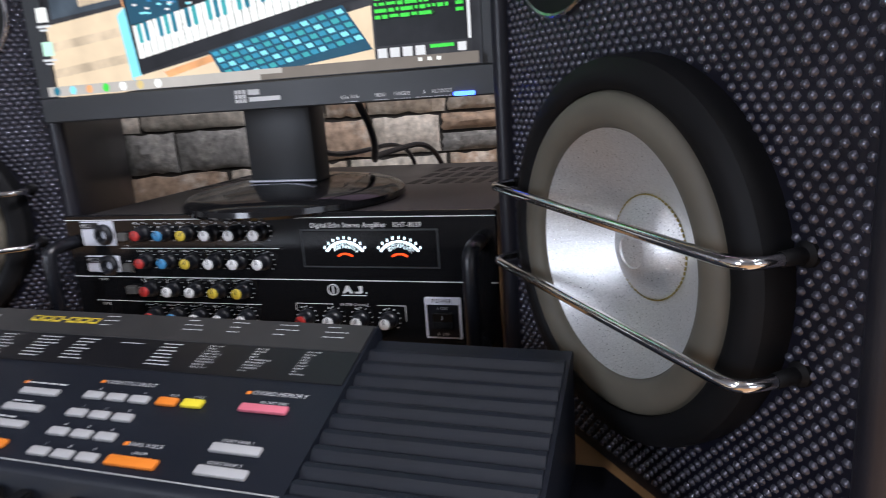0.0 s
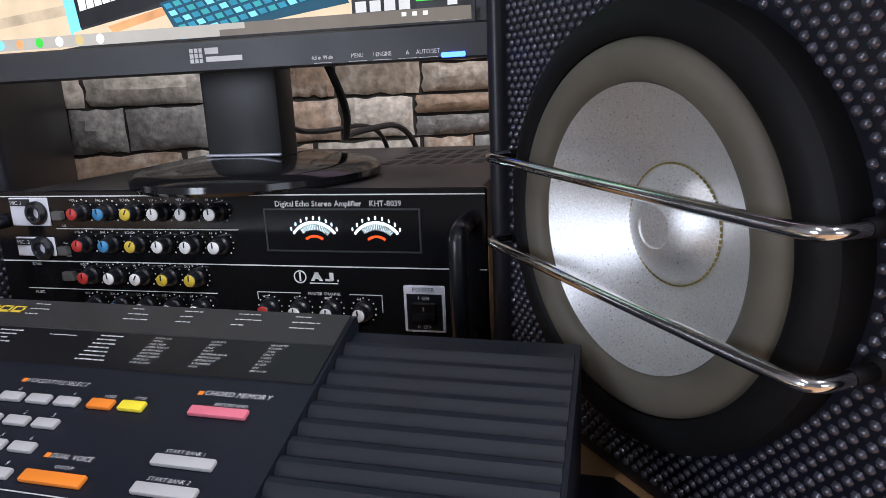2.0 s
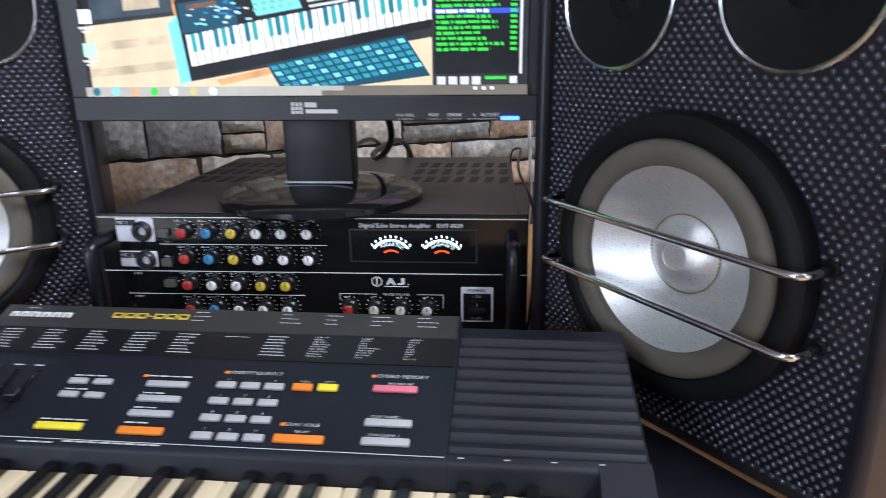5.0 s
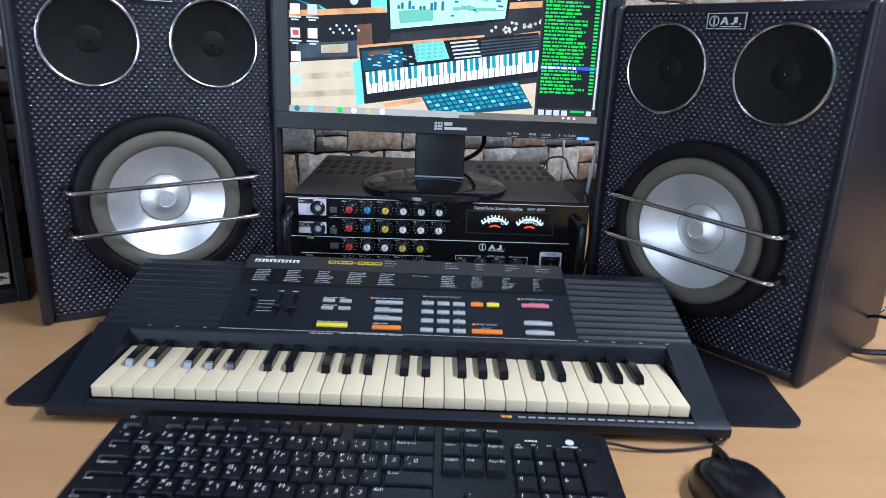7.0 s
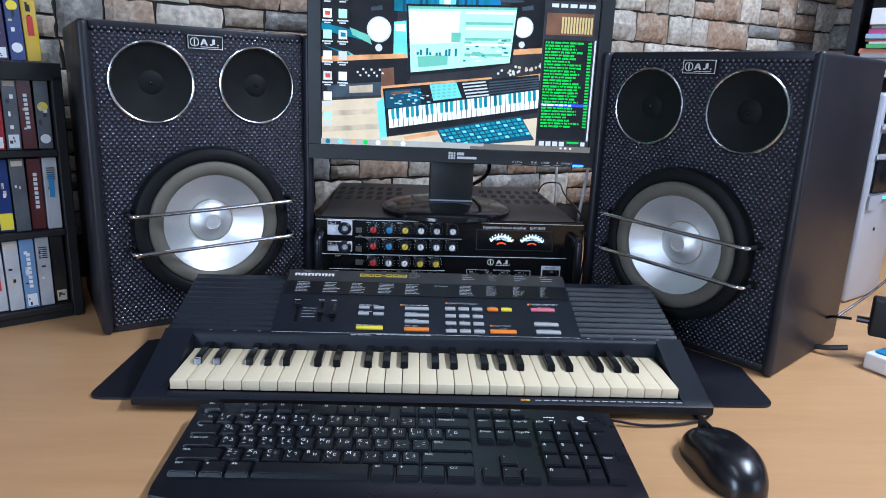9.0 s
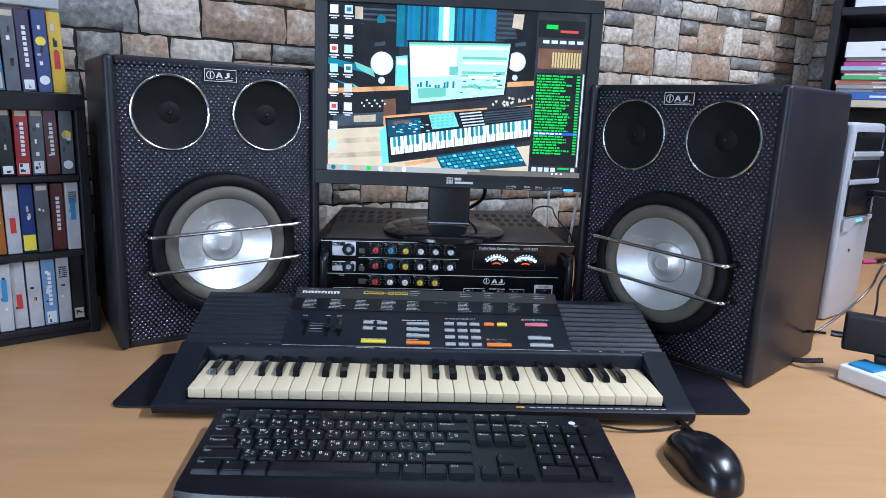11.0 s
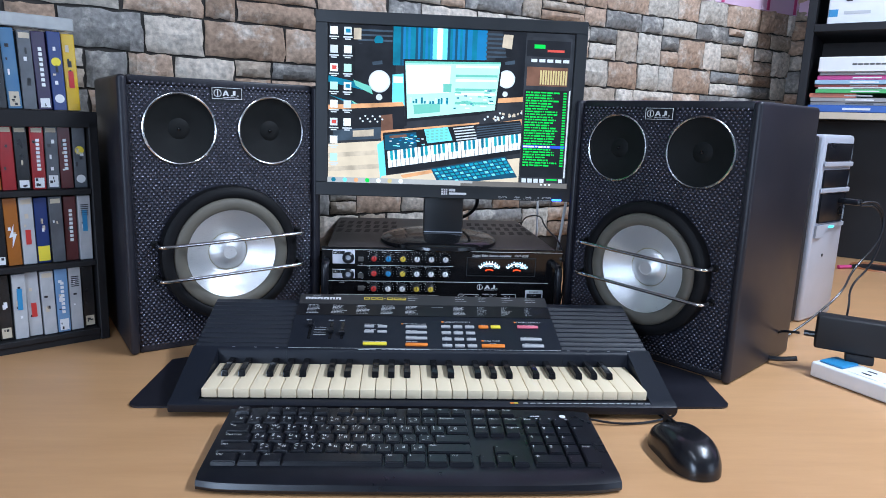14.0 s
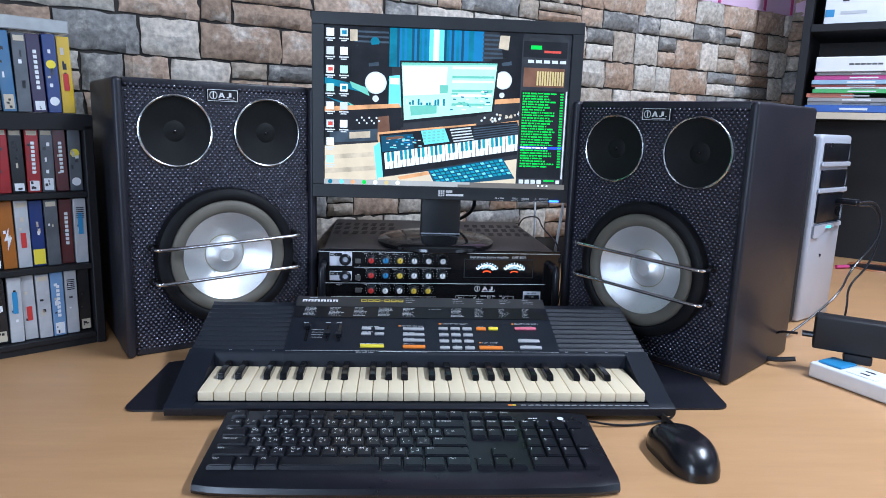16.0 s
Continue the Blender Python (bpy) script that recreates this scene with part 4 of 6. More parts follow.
# taskbar and icons
ink("haze", (0, 0.966), (1, 0.999))
ink("dusk", (0.60, 0.966), (1, 0.999))
ink("dusk", (0.55, 0.982), (1, 0.999))
for k, cname in enumerate(("teal", "sky", "orange", "green", "white", "yellow", "white")):
    disc(cname, 0.025 + k * 0.046, 0.982, 0.009)
for k in range(3):
    ink("white", (0.885 + k * 0.018, 0.972), (0.893 + k * 0.018, 0.982))
for k in range(8):
    for c2 in range(2 if k < 6 else 1):
        u, v = 0.010 + c2 * 0.054, 0.022 + k * 0.113
        ink(("white", "bar", "white", "mint")[(k + c2) % 4], (u, v), (u + 0.030, v + 0.048))
        if (k * 2 + c2) % 3 == 1:
            ink(("yellow", "keyblue", "red")[(k + c2) % 3], (u + 0.007, v + 0.012), (u + 0.025, v + 0.035))
        ink("bar", (u - 0.004, v + 0.058), (u + 0.034, v + 0.066))
        ink("bar", (u + 0.003, v + 0.071), (u + 0.026, v + 0.078))
SCREEN_GAIN = 1.38
disp = part("display", bm, [glow("screen_" + n, c, SCREEN_GAIN, 0.3 if n in ("teal", "orange", "tan", "paletan", "slate", "gloom", "brown", "keyblue", "night") else 0.08) for n, c in INK], mon, "lit desktop picture of a music studio with icons and a green playlist")
for txt, x, z in (("0:24", 0.198, 0.2785), ("28/5/2564", 0.1975, 0.2745), ("EN", 0.152, 0.2765)):
    b2 = bmesh.new()
    word(b2, txt, 0.0030, Matrix.Translation((x, -0.0052, z)) @ FACE, 0, True)
    part("screen_text", b2, glow("screen_lettering", (0.9, 0.95, 1.0), 1.2), disp).location.y = 0.0025

# ---- music keyboard ----
syn = thing("music_keyboard", pose(-0.306, 0.197, 0.0032), "dark navy electronic music keyboard with ivory keys and coloured buttons", "music keyboard")
HW = 0.334
K_SLOPE = 0.32


def pz(y):
    """Height of the sloping panel, y from the front edge."""
    return 0.0555 + K_SLOPE * (y - 0.122)


def rz(y):
    """Height of the ridges of the two grilles, which lie lower than the panel between them."""
    return 0.0536 + 0.281 * (y - 0.1162)


SIDE = Matrix(((0, 0, 1, 0), (1, 0, 0, 0), (0, 1, 0, 0), (0, 0, 0, 1)))  # outline (y, z) pushed along x
front_p = [(0.002, 0.004), (0.0, 0.008), (0.0, 0.0150), (0.003, 0.0170)]
back_p = [(0.254, 0.006), (0.250, 0.004)]
lip_p = [(0.1080, 0.0475), (0.1095, 0.0505), (0.1120, 0.0520)]
panel_p = [(0.1160, pz(0.1160)), (0.248, pz(0.248)), (0.2525, pz(0.250) - 0.001), (0.254, pz(0.25) - 0.006)]
low_p = [(0.1160, rz(0.1160)), (0.1175, rz(0.1175) - 0.0045), (0.240, rz(0.240) - 0.0045), (0.250, rz(0.250) - 0.0050), (0.254, rz(0.25) - 0.010)]
bm = prism(bmesh.new(), front_p + [(0.014, 0.0175), (0.014, 0.010), (0.1080, 0.010)] + lip_p + panel_p + back_p, -0.2020, 0.2020, m=SIDE)
part("body", bm, NAVY, syn, "dark navy plastic case", True)
for a, b in ((-HW + 0.036, -0.2022), (0.2022, HW - 0.034)):
    bm = prism(bmesh.new(), front_p + [(0.014, 0.0175), (0.014, 0.010), (0.1080, 0.010)] + lip_p + low_p + back_p, a, b, m=SIDE)
    part("grille_bed", bm, NAVY, syn, smooth=True)
for a, b in ((-HW, -HW + 0.0358), (HW - 0.0338, HW)):
    bm = prism(bmesh.new(), front_p + [(0.016, 0.0190), (0.1080, 0.0505)] + lip_p[2:] + low_p + back_p, a, b, m=SIDE)
    part("end_cheek", bm, NAVY, syn, smooth=True)


def on_panel(x, y, up=0.0004):
    """A pose lying on the sloping panel."""
    return Matrix.Translation((x, y, pz(y) + up)) @ Matrix.Rotation(math.atan(K_SLOPE), 4, "X")


# corrugated loudspeaker grilles
for a, b in ((-0.3315, -0.2024), (0.2024, 0.3315)):
    g = part("speaker_grille", box(bmesh.new(), a, b, 0.0, 0.001, 0, 0.001), NAVY, syn, "corrugated loudspeaker grille")
    g.data.clear_geometry()
    bm = bmesh.new()
    n, step = 10, 0.01205
    prof = [(0.1180, rz(0.1180) - 0.0065)]
    for k in range(n):
        y = 0.1180 + k * step
        prof += [(y + 0.0004, rz(y) - 0.0040), (y + 0.0022, rz(y) - 0.0010), (y + 0.0050, rz(y + 0.005)), (y + 0.0085, rz(y + 0.0085) - 0.0006), (y + 0.0117, rz(y + 0.0117) - 0.0030)]
    prof += [(0.1180 + n * step, rz(0.1180 + n * step) - 0.0065)]
    prism(bm, prof, a, b, m=SIDE)
    bm.to_mesh(g.data)
    bm.free()
    if not g.data.materials:
        g.data.materials.append(NAVY)
    g.data.shade_smooth()
    g.data.set_sharp_from_angle(angle=radians(30))
# top strip and voice list
bm = bmesh.new()
prism(bm, [(0.222, pz(0.222)), (0.222, pz(0.222) + 0.0017), (0.2480, pz(0.2480) + 0.0017), (0.2500, pz(0.248)), ], -0.200, 0.200, m=SIDE)
part("top_strip", bm, STRIPM, syn, "grey strip along the rear edge")
bm = bmesh.new()
prism(bm, [(0.193, pz(0.193)), (0.193, pz(0.193) + 0.0010), (0.2218, pz(0.2218) + 0.0010), (0.2218, pz(0.2218))], -0.200, 0.200, m=SIDE)
part("voice_list_panel", bm, VOICEM, syn, "satin black voice list panel")
VOICES = {
    7: ("SYNTH TOM", "TIMPANI", "STEEL DRUM", "SAMBA WHISTLE", "HUMAN VOICE", "MALE CHORUS", "FEMALE CHORUS", "MUSIC BOX", "MUSICAL SAW"),
    8: ("ICE BLOCK", "CRYSTAL", "DROP", "INSECT", "TELEPHONE SIGNAL", "TELEPHONE BELL", "MOTORCYCLE", "AUTOMOBILE", "WAVE"),
    9: ("HELICOPTER", "KLAXON", "TRAIN", "GHOST", "COMET", "GALAXY", "ALARM", "UFO", "SINE WAVE"),
}
bm = bmesh.new()
rs = random.Random(3)
for k in range(10):
    x0 = -0.186 + k * 0.0385
    if k == 5:
        continue
    for r, text in enumerate(VOICES.get(k, ())):
        word(bm, text, 0.0015, on_panel(x0 + 0.002 - r * 0.0003, 0.2185 - r * 0.0026, 0.0012), squeeze=0.9)
    for r in range(0 if k in VOICES else 7):
        y = 0.2185 - r * 0.0034
        u = 0.0
        while u < rs.uniform(0.011, 0.020):
            wl = rs.choice((0.0022, 0.0034, 0.0050))
            box(bm, u, u + wl, -0.00048, 0.00048, 0, 0.0001, m=on_panel(x0 + 0.002 - r * 0.0003, y, 0.0012))
            u += wl + 0.0007
    for r in range(3 if k != 1 else 0):
        if k in (2, 3):
            continue
        u = 0.0
        while u < rs.uniform(0.008, 0.020):
            wl = rs.choice((0.0024, 0.0038, 0.0054))
            box(bm, u, u + wl, -0.0004, 0.0004, 0, 0.0001, m=on_panel(x0 + 0.006, 0.2440 - r * 0.0050, 0.0019))
            u += wl + 0.0008
box(bm, 0, 0.020, -0.0003, 0.0003, 0, 0.0001, m=on_panel(0.010, 0.2170, 0.0012))
part("voice_list_lettering", bm, PALEPRINT, syn, "fine grey lists of voices, words and plain bars")["kind"] = "stuff"
bm = bmesh.new()
x = -0.191
for w in (0.0072, 0.0080, 0.0086, 0.0082, 0.0078, 0.0082):
    box(bm, 0, w * 0.36, -0.0032, 0.0032, 0, 0.0002, m=on_panel(x, 0.2360, 0.0019))
    box(bm, w * 0.36, w, 0.0010, 0.0032, 0, 0.0002, m=on_panel(x, 0.2360, 0.0019))
    box(bm, w * 0.62, w, -0.0032, 0.0012, 0, 0.0002, m=on_panel(x, 0.2360, 0.0019))
    x += w + 0.0016
part("maker_mark", bm, PRINT, syn, "white maker's mark, plain shapes")
bm = bmesh.new()
x = -0.098
for w in (0.0095, 0.0095, 0.0095, 0.0040, 0.0095, 0.0095, 0.0095):
    if w < 0.005:
        box(bm, 0, w, -0.0006, 0.0006, 0, 0.0002, m=on_panel(x, 0.2375, 0.0019))
    else:
        for b in ((0, w, 0.0022, 0.0034), (0, w, -0.0034, -0.0012), (0, 0.0016, -0.0034, 0.0034), (w - 0.0016, w, -0.0034, 0.0034)):
            box(bm, b[0], b[1], b[2], b[3], 0, 0.0002, m=on_panel(x, 0.2375, 0.0019))
    x += w + 0.0012
part("model_mark", bm, YELLOW, syn, "yellow outlined model mark, plain shapes")

# buttons, by place on the panel (x from the middle, y from the front edge)
BTN = {}


def button(x, y, w, d, mat, name="button"):
    key = (round(w, 4), round(d, 4), mat.name)
    if key not in BTN:
        ob = part(name, box(bmesh.new(), -w / 2, w / 2, -d / 2, d / 2, 0.0, 0.0028, 0.0010, 2), mat, syn, mat.name.replace("_", " "), True)
        BTN[key] = ob.data
    else:
        ob = share(name, BTN[key], Matrix.Identity(4), syn)
        ob["label"] = mat.name.replace("_", " ")
    ob.matrix_local = on_panel(x, y, 0)


lx = lambda x: x + 0.306
for r in range(4):
    for c3 in range(3):
        button(lx(-0.275 + 0.0185 * c3), 0.1665 - 0.0152 * r, 0.0145, 0.0062, GREYBTN)
for y in (0.165, 0.152):
    for x in (-0.392, -0.372):
        button(lx(x), y, 0.0145, 0.0055, GREYBTN)
button(lx(-0.382), 0.1235, 0.0350, 0.0062, LEMON)
for y in (0.165, 0.151, 0.1375):
    button(lx(-0.3205), y, 0.0325, 0.0058, GREYBTN)
button(lx(-0.3205), 0.1225, 0.0330, 0.0066, ORANGE)
button(lx(-0.2165), 0.1670, 0.0150, 0.0066, ORANGE)
button(lx(-0.1975), 0.1675, 0.0150, 0.0066, LEMON)
button(lx(-0.2065), 0.1215, 0.0350, 0.0070, ORANGE)
button(lx(-0.1470), 0.1685, 0.0330, 0.0062, PINK)
button(lx(-0.1470), 0.1380, 0.0330, 0.0064, GREYBTN)
button(lx(-0.1465), 0.1225, 0.0330, 0.0064, GREYBTN)
for k, x in enumerate((-0.480, -0.449, -0.432)):
    sl = part("slider_slot", box(bmesh.new(), -0.0022, 0.0022, -0.021, 0.021, 0, 0.0005, m=on_panel(lx(x), 0.155, 0)), GLOSS, syn)
    part("slider_knob", box(bmesh.new(), -0.0045, 0.0045, -0.004, 0.004, 0, 0.007, 0.001, 1, m=on_panel(lx(x), (0.166, 0.150, 0.147)[k], 0.0006)), BLACK, sl)
bm = bmesh.new()


def psay(text, x, y, h, mat_index=0):
    word(bm, text, h, on_panel(lx(x), y, 0.0004), mat_index, lean=0.18)


psay("VOICE/STYLE SELECT", -0.2780, 0.1785, 0.0030)
psay("CHORD MEMORY", -0.1630, 0.1800, 0.0034)
psay("RECORD/END", -0.1530, 0.1735, 0.0021)
psay("DUAL VOICE", -0.2190, 0.1330, 0.0028)
psay("ON/OFF", -0.2120, 0.1275, 0.0020)
psay("START BANK 1", -0.1610, 0.1430, 0.0022)
psay("START BANK 2", -0.1600, 0.1275, 0.0022)
psay("VOICE", -0.2200, 0.1725, 0.0018)
psay("STYLE", -0.2010, 0.1730, 0.0018)
for r, row in enumerate(("0-+", "123", "456", "789")):
    for c3, ch in enumerate(row):
        psay(ch, -0.2770 + 0.0185 * c3, 0.1718 - 0.0152 * r, 0.0024)
for x0, y0, n in ((-0.399, 0.1715, 3), (-0.400, 0.1300, 4), (-0.340, 0.1735, 4), (-0.336, 0.1435, 2), (-0.336, 0.1300, 2), (-0.336, 0.1570, 2), (-0.398, 0.1580, 2), (-0.488, 0.1800, 1), (-0.455, 0.1800, 1), (-0.438, 0.1800, 1), (-0.372, 0.1120, 8), (-0.405, 0.1105, 3)):
    for k in range(n):
        box(bm, 0, 0.0075, -0.0006, 0.0006, 0, 0.0002, m=on_panel(lx(x0 + k * 0.009), y0, 0.0003))
for r in range(4):
    box(bm, 0, 0.018, -0.0003, 0.0003, 0, 0.0002, m=on_panel(lx(-0.474), 0.162 - r * 0.006, 0.0003))
box(bm, 0, 0.40, -0.0003, 0.0003, 0, 0.0002, m=on_panel(-0.200, 0.1075 + 0.006, 0.0003))
for x0, y0 in ((-0.281, 0.1798), (-0.1668, 0.1812), (-0.2228, 0.1342), (-0.3435, 0.1735)):
    box(bm, 0, 0.0032, -0.0014, 0.0014, 0, 0.0002, idx=1, m=on_panel(lx(x0), y0, 0.0003))
for k in range(20):
    box(bm, 0, 0.004, -0.0004, 0.0004, 0, 0.0002, m=on_panel(lx(-0.585 + k * 0.0305), 0.1135, 0.0003))
part("panel_lettering", bm, [PALEPRINT, ORANGE], syn, "fine grey printed button names")["kind"] = "stuff"
bm = bmesh.new()
for k in range(18):
    box(bm, 0.125 + k * 0.0098, 0.132 + k * 0.0098, 0.0055, 0.0072, 0.0173, 0.01765)
box(bm, 0.108, 0.113, 0.0045, 0.0085, 0.0173, 0.01765, idx=1)
box(bm, 0.1135, 0.1185, 0.0045, 0.0085, 0.0173, 0.01765, idx=2)
part("front_lettering", bm, [PALEPRINT, ORANGE, YELLOW], syn, "small printed line with an orange mark")
# keys
KX0, KW = -0.296, 0.5930 / 29
bm = bmesh.new()
box(bm, 0.0004, KW - 0.0005, 0.0150, 0.1070, 0.0185, 0.0310, 0.0010, 2)
wk = part("white_key", bm, IVORY, syn, smooth=True)
bm = prism(bmesh.new(), [(0.056, 0.0312), (0.059, 0.0382), (0.062, 0.0392), (0.1072, 0.0397), (0.1072, 0.0312)], -0.0046, 0.0046, m=SIDE)
bmesh.ops.bevel(bm, geom=[e for e in bm.edges if max(v.co.z for v in e.verts) > 0.036], offset=0.0010, segments=2, affect="EDGES")
bk = part("black_key", bm, GLOSS, syn, smooth=True)
for i in range(29):
    m = Matrix.Translation((KX0 + KW * i, 0, 0))
    if i == 0:
        wk.matrix_local = m
    else:
        share("white_key", wk.data, m, syn)
    if i % 7 in (0, 1, 3, 4, 5) and i < 28:
        m = Matrix.Translation((KX0 + KW * (i + 1) + (-0.0012, 0.0012, 0, -0.0016, 0, 0.0016, 0)[i % 7], 0, 0))
        if i == 0:
            bk.matrix_local = m
        else:
            share("black_key", bk.data, m, syn)

# ---- typing keyboard ----
kb = thing("typing_keyboard", pose(-0.331, 0.0215, 0.0006, 0, 0, -0.6), "black full-size computer keyboard with white legends", "keyboard")
kprof = [(-0.004, 0.002), (-0.0055, 0.006), (-0.003, 0.0115), (0.006, 0.0150), (0.022, 0.0160), (0.154, 0.0235), (0.1575, 0.0210), (0.158, 0.003)]
bm = bmesh.new()
n = 24
rings = []
for i in range(n + 1):
    x = -0.2245 + 0.449 * i / n
    inset = 0.006 * (abs(2 * i / n - 1) ** 12)
    bow = -0.004 * (1 - (2 * i / n - 1) ** 2)
    rings.append([bm.verts.new((x, y + (bow if y < 0.03 else 0) + inset * (1 if y < 0.05 else -1), z)) for y, z in kprof])
for a, b in zip(rings, rings[1:]):
    for k in range(len(kprof)):
        bm.faces.new((a[k], a[(k + 1) % len(kprof)], b[(k + 1) % len(kprof)], b[k]))
bm.faces.new(rings[0])
bm.faces.new(rings[-1][::-1])
bmesh.ops.recalc_face_normals(bm, faces=bm.faces)
part("case", bm, BLACK, kb, "black plastic case", True)
KT = math.atan2(0.0075, 0.132)


def key_pose(x, y):
    return Matrix.Translation((x, y, 0.0160 + (y - 0.022) * 0.0568)) @ Matrix.Rotation(KT, 4, "X")


KEYMESH = {}
U, UY = 0.01895, 0.0207
leg = bmesh.new()
key_rs = random.Random(4)


def key(x, y, w=1.0, d=1.0, text="", second=""):
    """A sculpted key: wide foot, smaller dished top. x, y of its left near corner in key units."""
    px, py = -0.2165 + x * U, 0.0205 + y * UY
    ww, dd = w * U - 0.0014, d * UY - 0.0014
    kk = (round(w, 3), d)
    m = key_pose(px + w * U / 2, py + d * UY / 2)
    if kk not in KEYMESH:
        bm = bmesh.new()
        lo = [bm.verts.new((sx * ww / 2, sy * dd / 2, 0.0003)) for sx, sy in ((-1, -1), (1, -1), (1, 1), (-1, 1))]
        hi = [bm.verts.new((sx * (ww / 2 - 0.0014), sy * (dd / 2 - 0.0012) + 0.0004, 0.0052)) for sx, sy in ((-1, -1), (1, -1), (1, 1), (-1, 1))]
        for k in range(4):
            bm.faces.new((lo[k], lo[(k + 1) % 4], hi[(k + 1) % 4], hi[k]))
        bm.faces.new(hi)
        bmesh.ops.bevel(bm, geom=[e for e in bm.edges if max(v.co.z for v in e.verts) > 0.003], offset=0.0009, segments=2, affect="EDGES")
        ob = part("key", bm, BLACK, kb, smooth=True)
        KEYMESH[kk] = ob.data
        ob.matrix_local = m
    else:
        share("key", KEYMESH[kk], m, kb)
    lm = m @ Matrix.Translation((-ww / 2 + 0.0034, dd / 2 - 0.0070, 0.00535))
    if len(text) == 1:
        word(leg, text, 0.0045, lm)
        if second:
            strokes = ((0.0064, 0.0070, -0.0032, 0.0008), (0.0070, 0.0094, 0.0002, 0.0008), (0.0088, 0.0094, -0.0032, 0.0002), (0.0066, 0.0090, -0.0032, -0.0026), (0.0070, 0.0086, -0.0014, -0.0009), (0.0012, 0.0038, -0.0060, -0.0054), (0.0012, 0.0018, -0.0054, -0.0034))
            for b in key_rs.sample(strokes, key_rs.randint(3, 5)):
                box(leg, b[0], b[1], b[2], b[3], 0, 0.00008, m=lm)
    elif text:
        word(leg, text, 0.0030, lm @ Matrix.Translation((0, 0.001, 0)), squeeze=0.9)


R0 = 5.32
key(0, R0, text="Esc", d=0.86)
for g in range(3):
    for k in range(4):
        key(2 + g * 4.5 + k, R0, d=0.86, text="F%d" % (g * 4 + k + 1))
for k, t in enumerate(("PrtSc", "ScrLk", "Pause")):
    key(15.25 + k, R0, d=0.86, text=t)
for k, ch in enumerate("`1234567890-="):
    key(k, 4.1, text=ch if ch in GLYPHS else "-", second="t")
key(13, 4.1, 2, text="Backspace")
key(0, 3.1, 1.5, text="Tab")
for k, ch in enumerate("QWERTYUIOP[]"):
    key(1.5 + k, 3.1, text=ch, second="t")
key(13.5, 3.1, 1.5, text="/", second="t")
key(0, 2.1, 1.75, text="Caps Lock")
for k, ch in enumerate("ASDFGHJKL;'"):
    key(1.75 + k, 2.1, text=ch, second="t")
key(12.75, 2.1, 2.25, text="Enter")
key(0, 1.1, 2.25, text="Shift")
for k, ch in enumerate("ZXCVBNM,./"):
    key(2.25 + k, 1.1, text=ch, second="t")
key(12.25, 1.1, 2.75, text="Shift")
x = 0
for w, t in ((1.5, "Ctrl"), (1.25, "+"), (1.25, "Alt"), (5.75, ""), (1.25, "Alt"), (1.25, "+"), (1.25, "-"), (1.5, "Ctrl")):
    key(x, 0.1, w, text=t)
    x += w
for r, row in enumerate((("Insert", "Home", "Page Up"), ("Delete", "End", "Page Dn"))):
    for k, t in enumerate(row):
        key(15.25 + k, 4.1 - r, text=t)
key(16.25, 1.1, text="-")
for k in range(3):
    key(15.25 + k, 0.1, text="-")
for k, t in enumerate(("Num", "/", "-", "-")):
    key(18.5 + k, 4.1, text=t)
for r, row in enumerate(("789", "456", "123")):
    for k, ch in enumerate(row):
        key(18.5 + k, 3.1 - r, text=ch)
key(21.5, 2.1, 1, 2, text="+")
key(21.5, 0.1, 1, 2, text="Enter")
key(18.5, 0.1, 2, text="0")
key(20.5, 0.1, text=".")
part("legends", leg, PRINT, kb, "white key legends")["kind"] = "stuff"
bm = bmesh.new()
for k in range(3):
    box(bm, 0, 0.0045, -0.0004, 0.0004, 0, 0.0002, m=key_pose(0.140 + k * 0.014, 0.131) @ Matrix.Translation((0, 0, 0.0005)))
for k in range(4):
    box(bm, k * 0.003, 0.0024 + k * 0.003, -0.001, 0.001, 0, 0.0002, m=key_pose(0.149, 0.137) @ Matrix.Translation((0, 0, 0.0005)))
lathe(bm, [(0, 0.0002), (0.004, 0.0002), (0.004, 0)], 16, key_pose(0.190, 0.137) @ Matrix.Translation((0, 0, 0.0005)))
box(bm, 0.182, 0.196, 0.1290, 0.1305, 0.0228, 0.0232)
part("maker_mark", bm, PRINT, kb, "white maker's mark and status marks, plain shapes")

# ---- mouse ----
ms = thing("computer_mouse", pose(-0.0060, 0.0985, 0.0, 0, 0, 5), "glossy black computer mouse on the bare desk", "mouse")
bm = bmesh.new()
NU, NV = 32, 12
rows_m = []
for j in range(NV + 1):
    f = j / NV
    ring = []
    for i in range(NU):
        a = 2 * math.pi * i / NU
        ca, sa = math.cos(a), math.sin(a)
        w = 0.0335 * (1 - 0.12 * (sa > 0) * sa ** 2) * (1 - 0.10 * math.exp(-(sa * 3) ** 2))
        e = 0.85
        x = w * math.copysign(abs(ca) ** e, ca)
        y = 0.0585 * math.copysign(abs(sa) ** 0.85, sa)
        shrink = math.cos(f * math.pi / 2) ** 0.45
        h = 0.036 * (1 - 0.30 * ((y * shrink + 0.012) / 0.06) ** 2)
        ring.append((x * shrink, y * shrink, 0.001 + h * math.sin(f * math.pi / 2) ** 0.9))
    rows_m.append(ring)
for j, ring in enumerate(rows_m):
    if j == NV:
        rows_m[j] = [bm.verts.new((0, 0, sum(p[2] for p in ring) / NU))]
    else:
        rows_m[j] = [bm.verts.new(p) for p in ring]
for a, b in zip(rows_m, rows_m[1:]):
    for i in range(NU):
        q = [a[i], a[(i + 1) % NU], b[(i + 1) % len(b)], b[i % len(b)]]
        bm.faces.new(list(dict.fromkeys(q)))
bm.faces.new(rows_m[0][::-1])
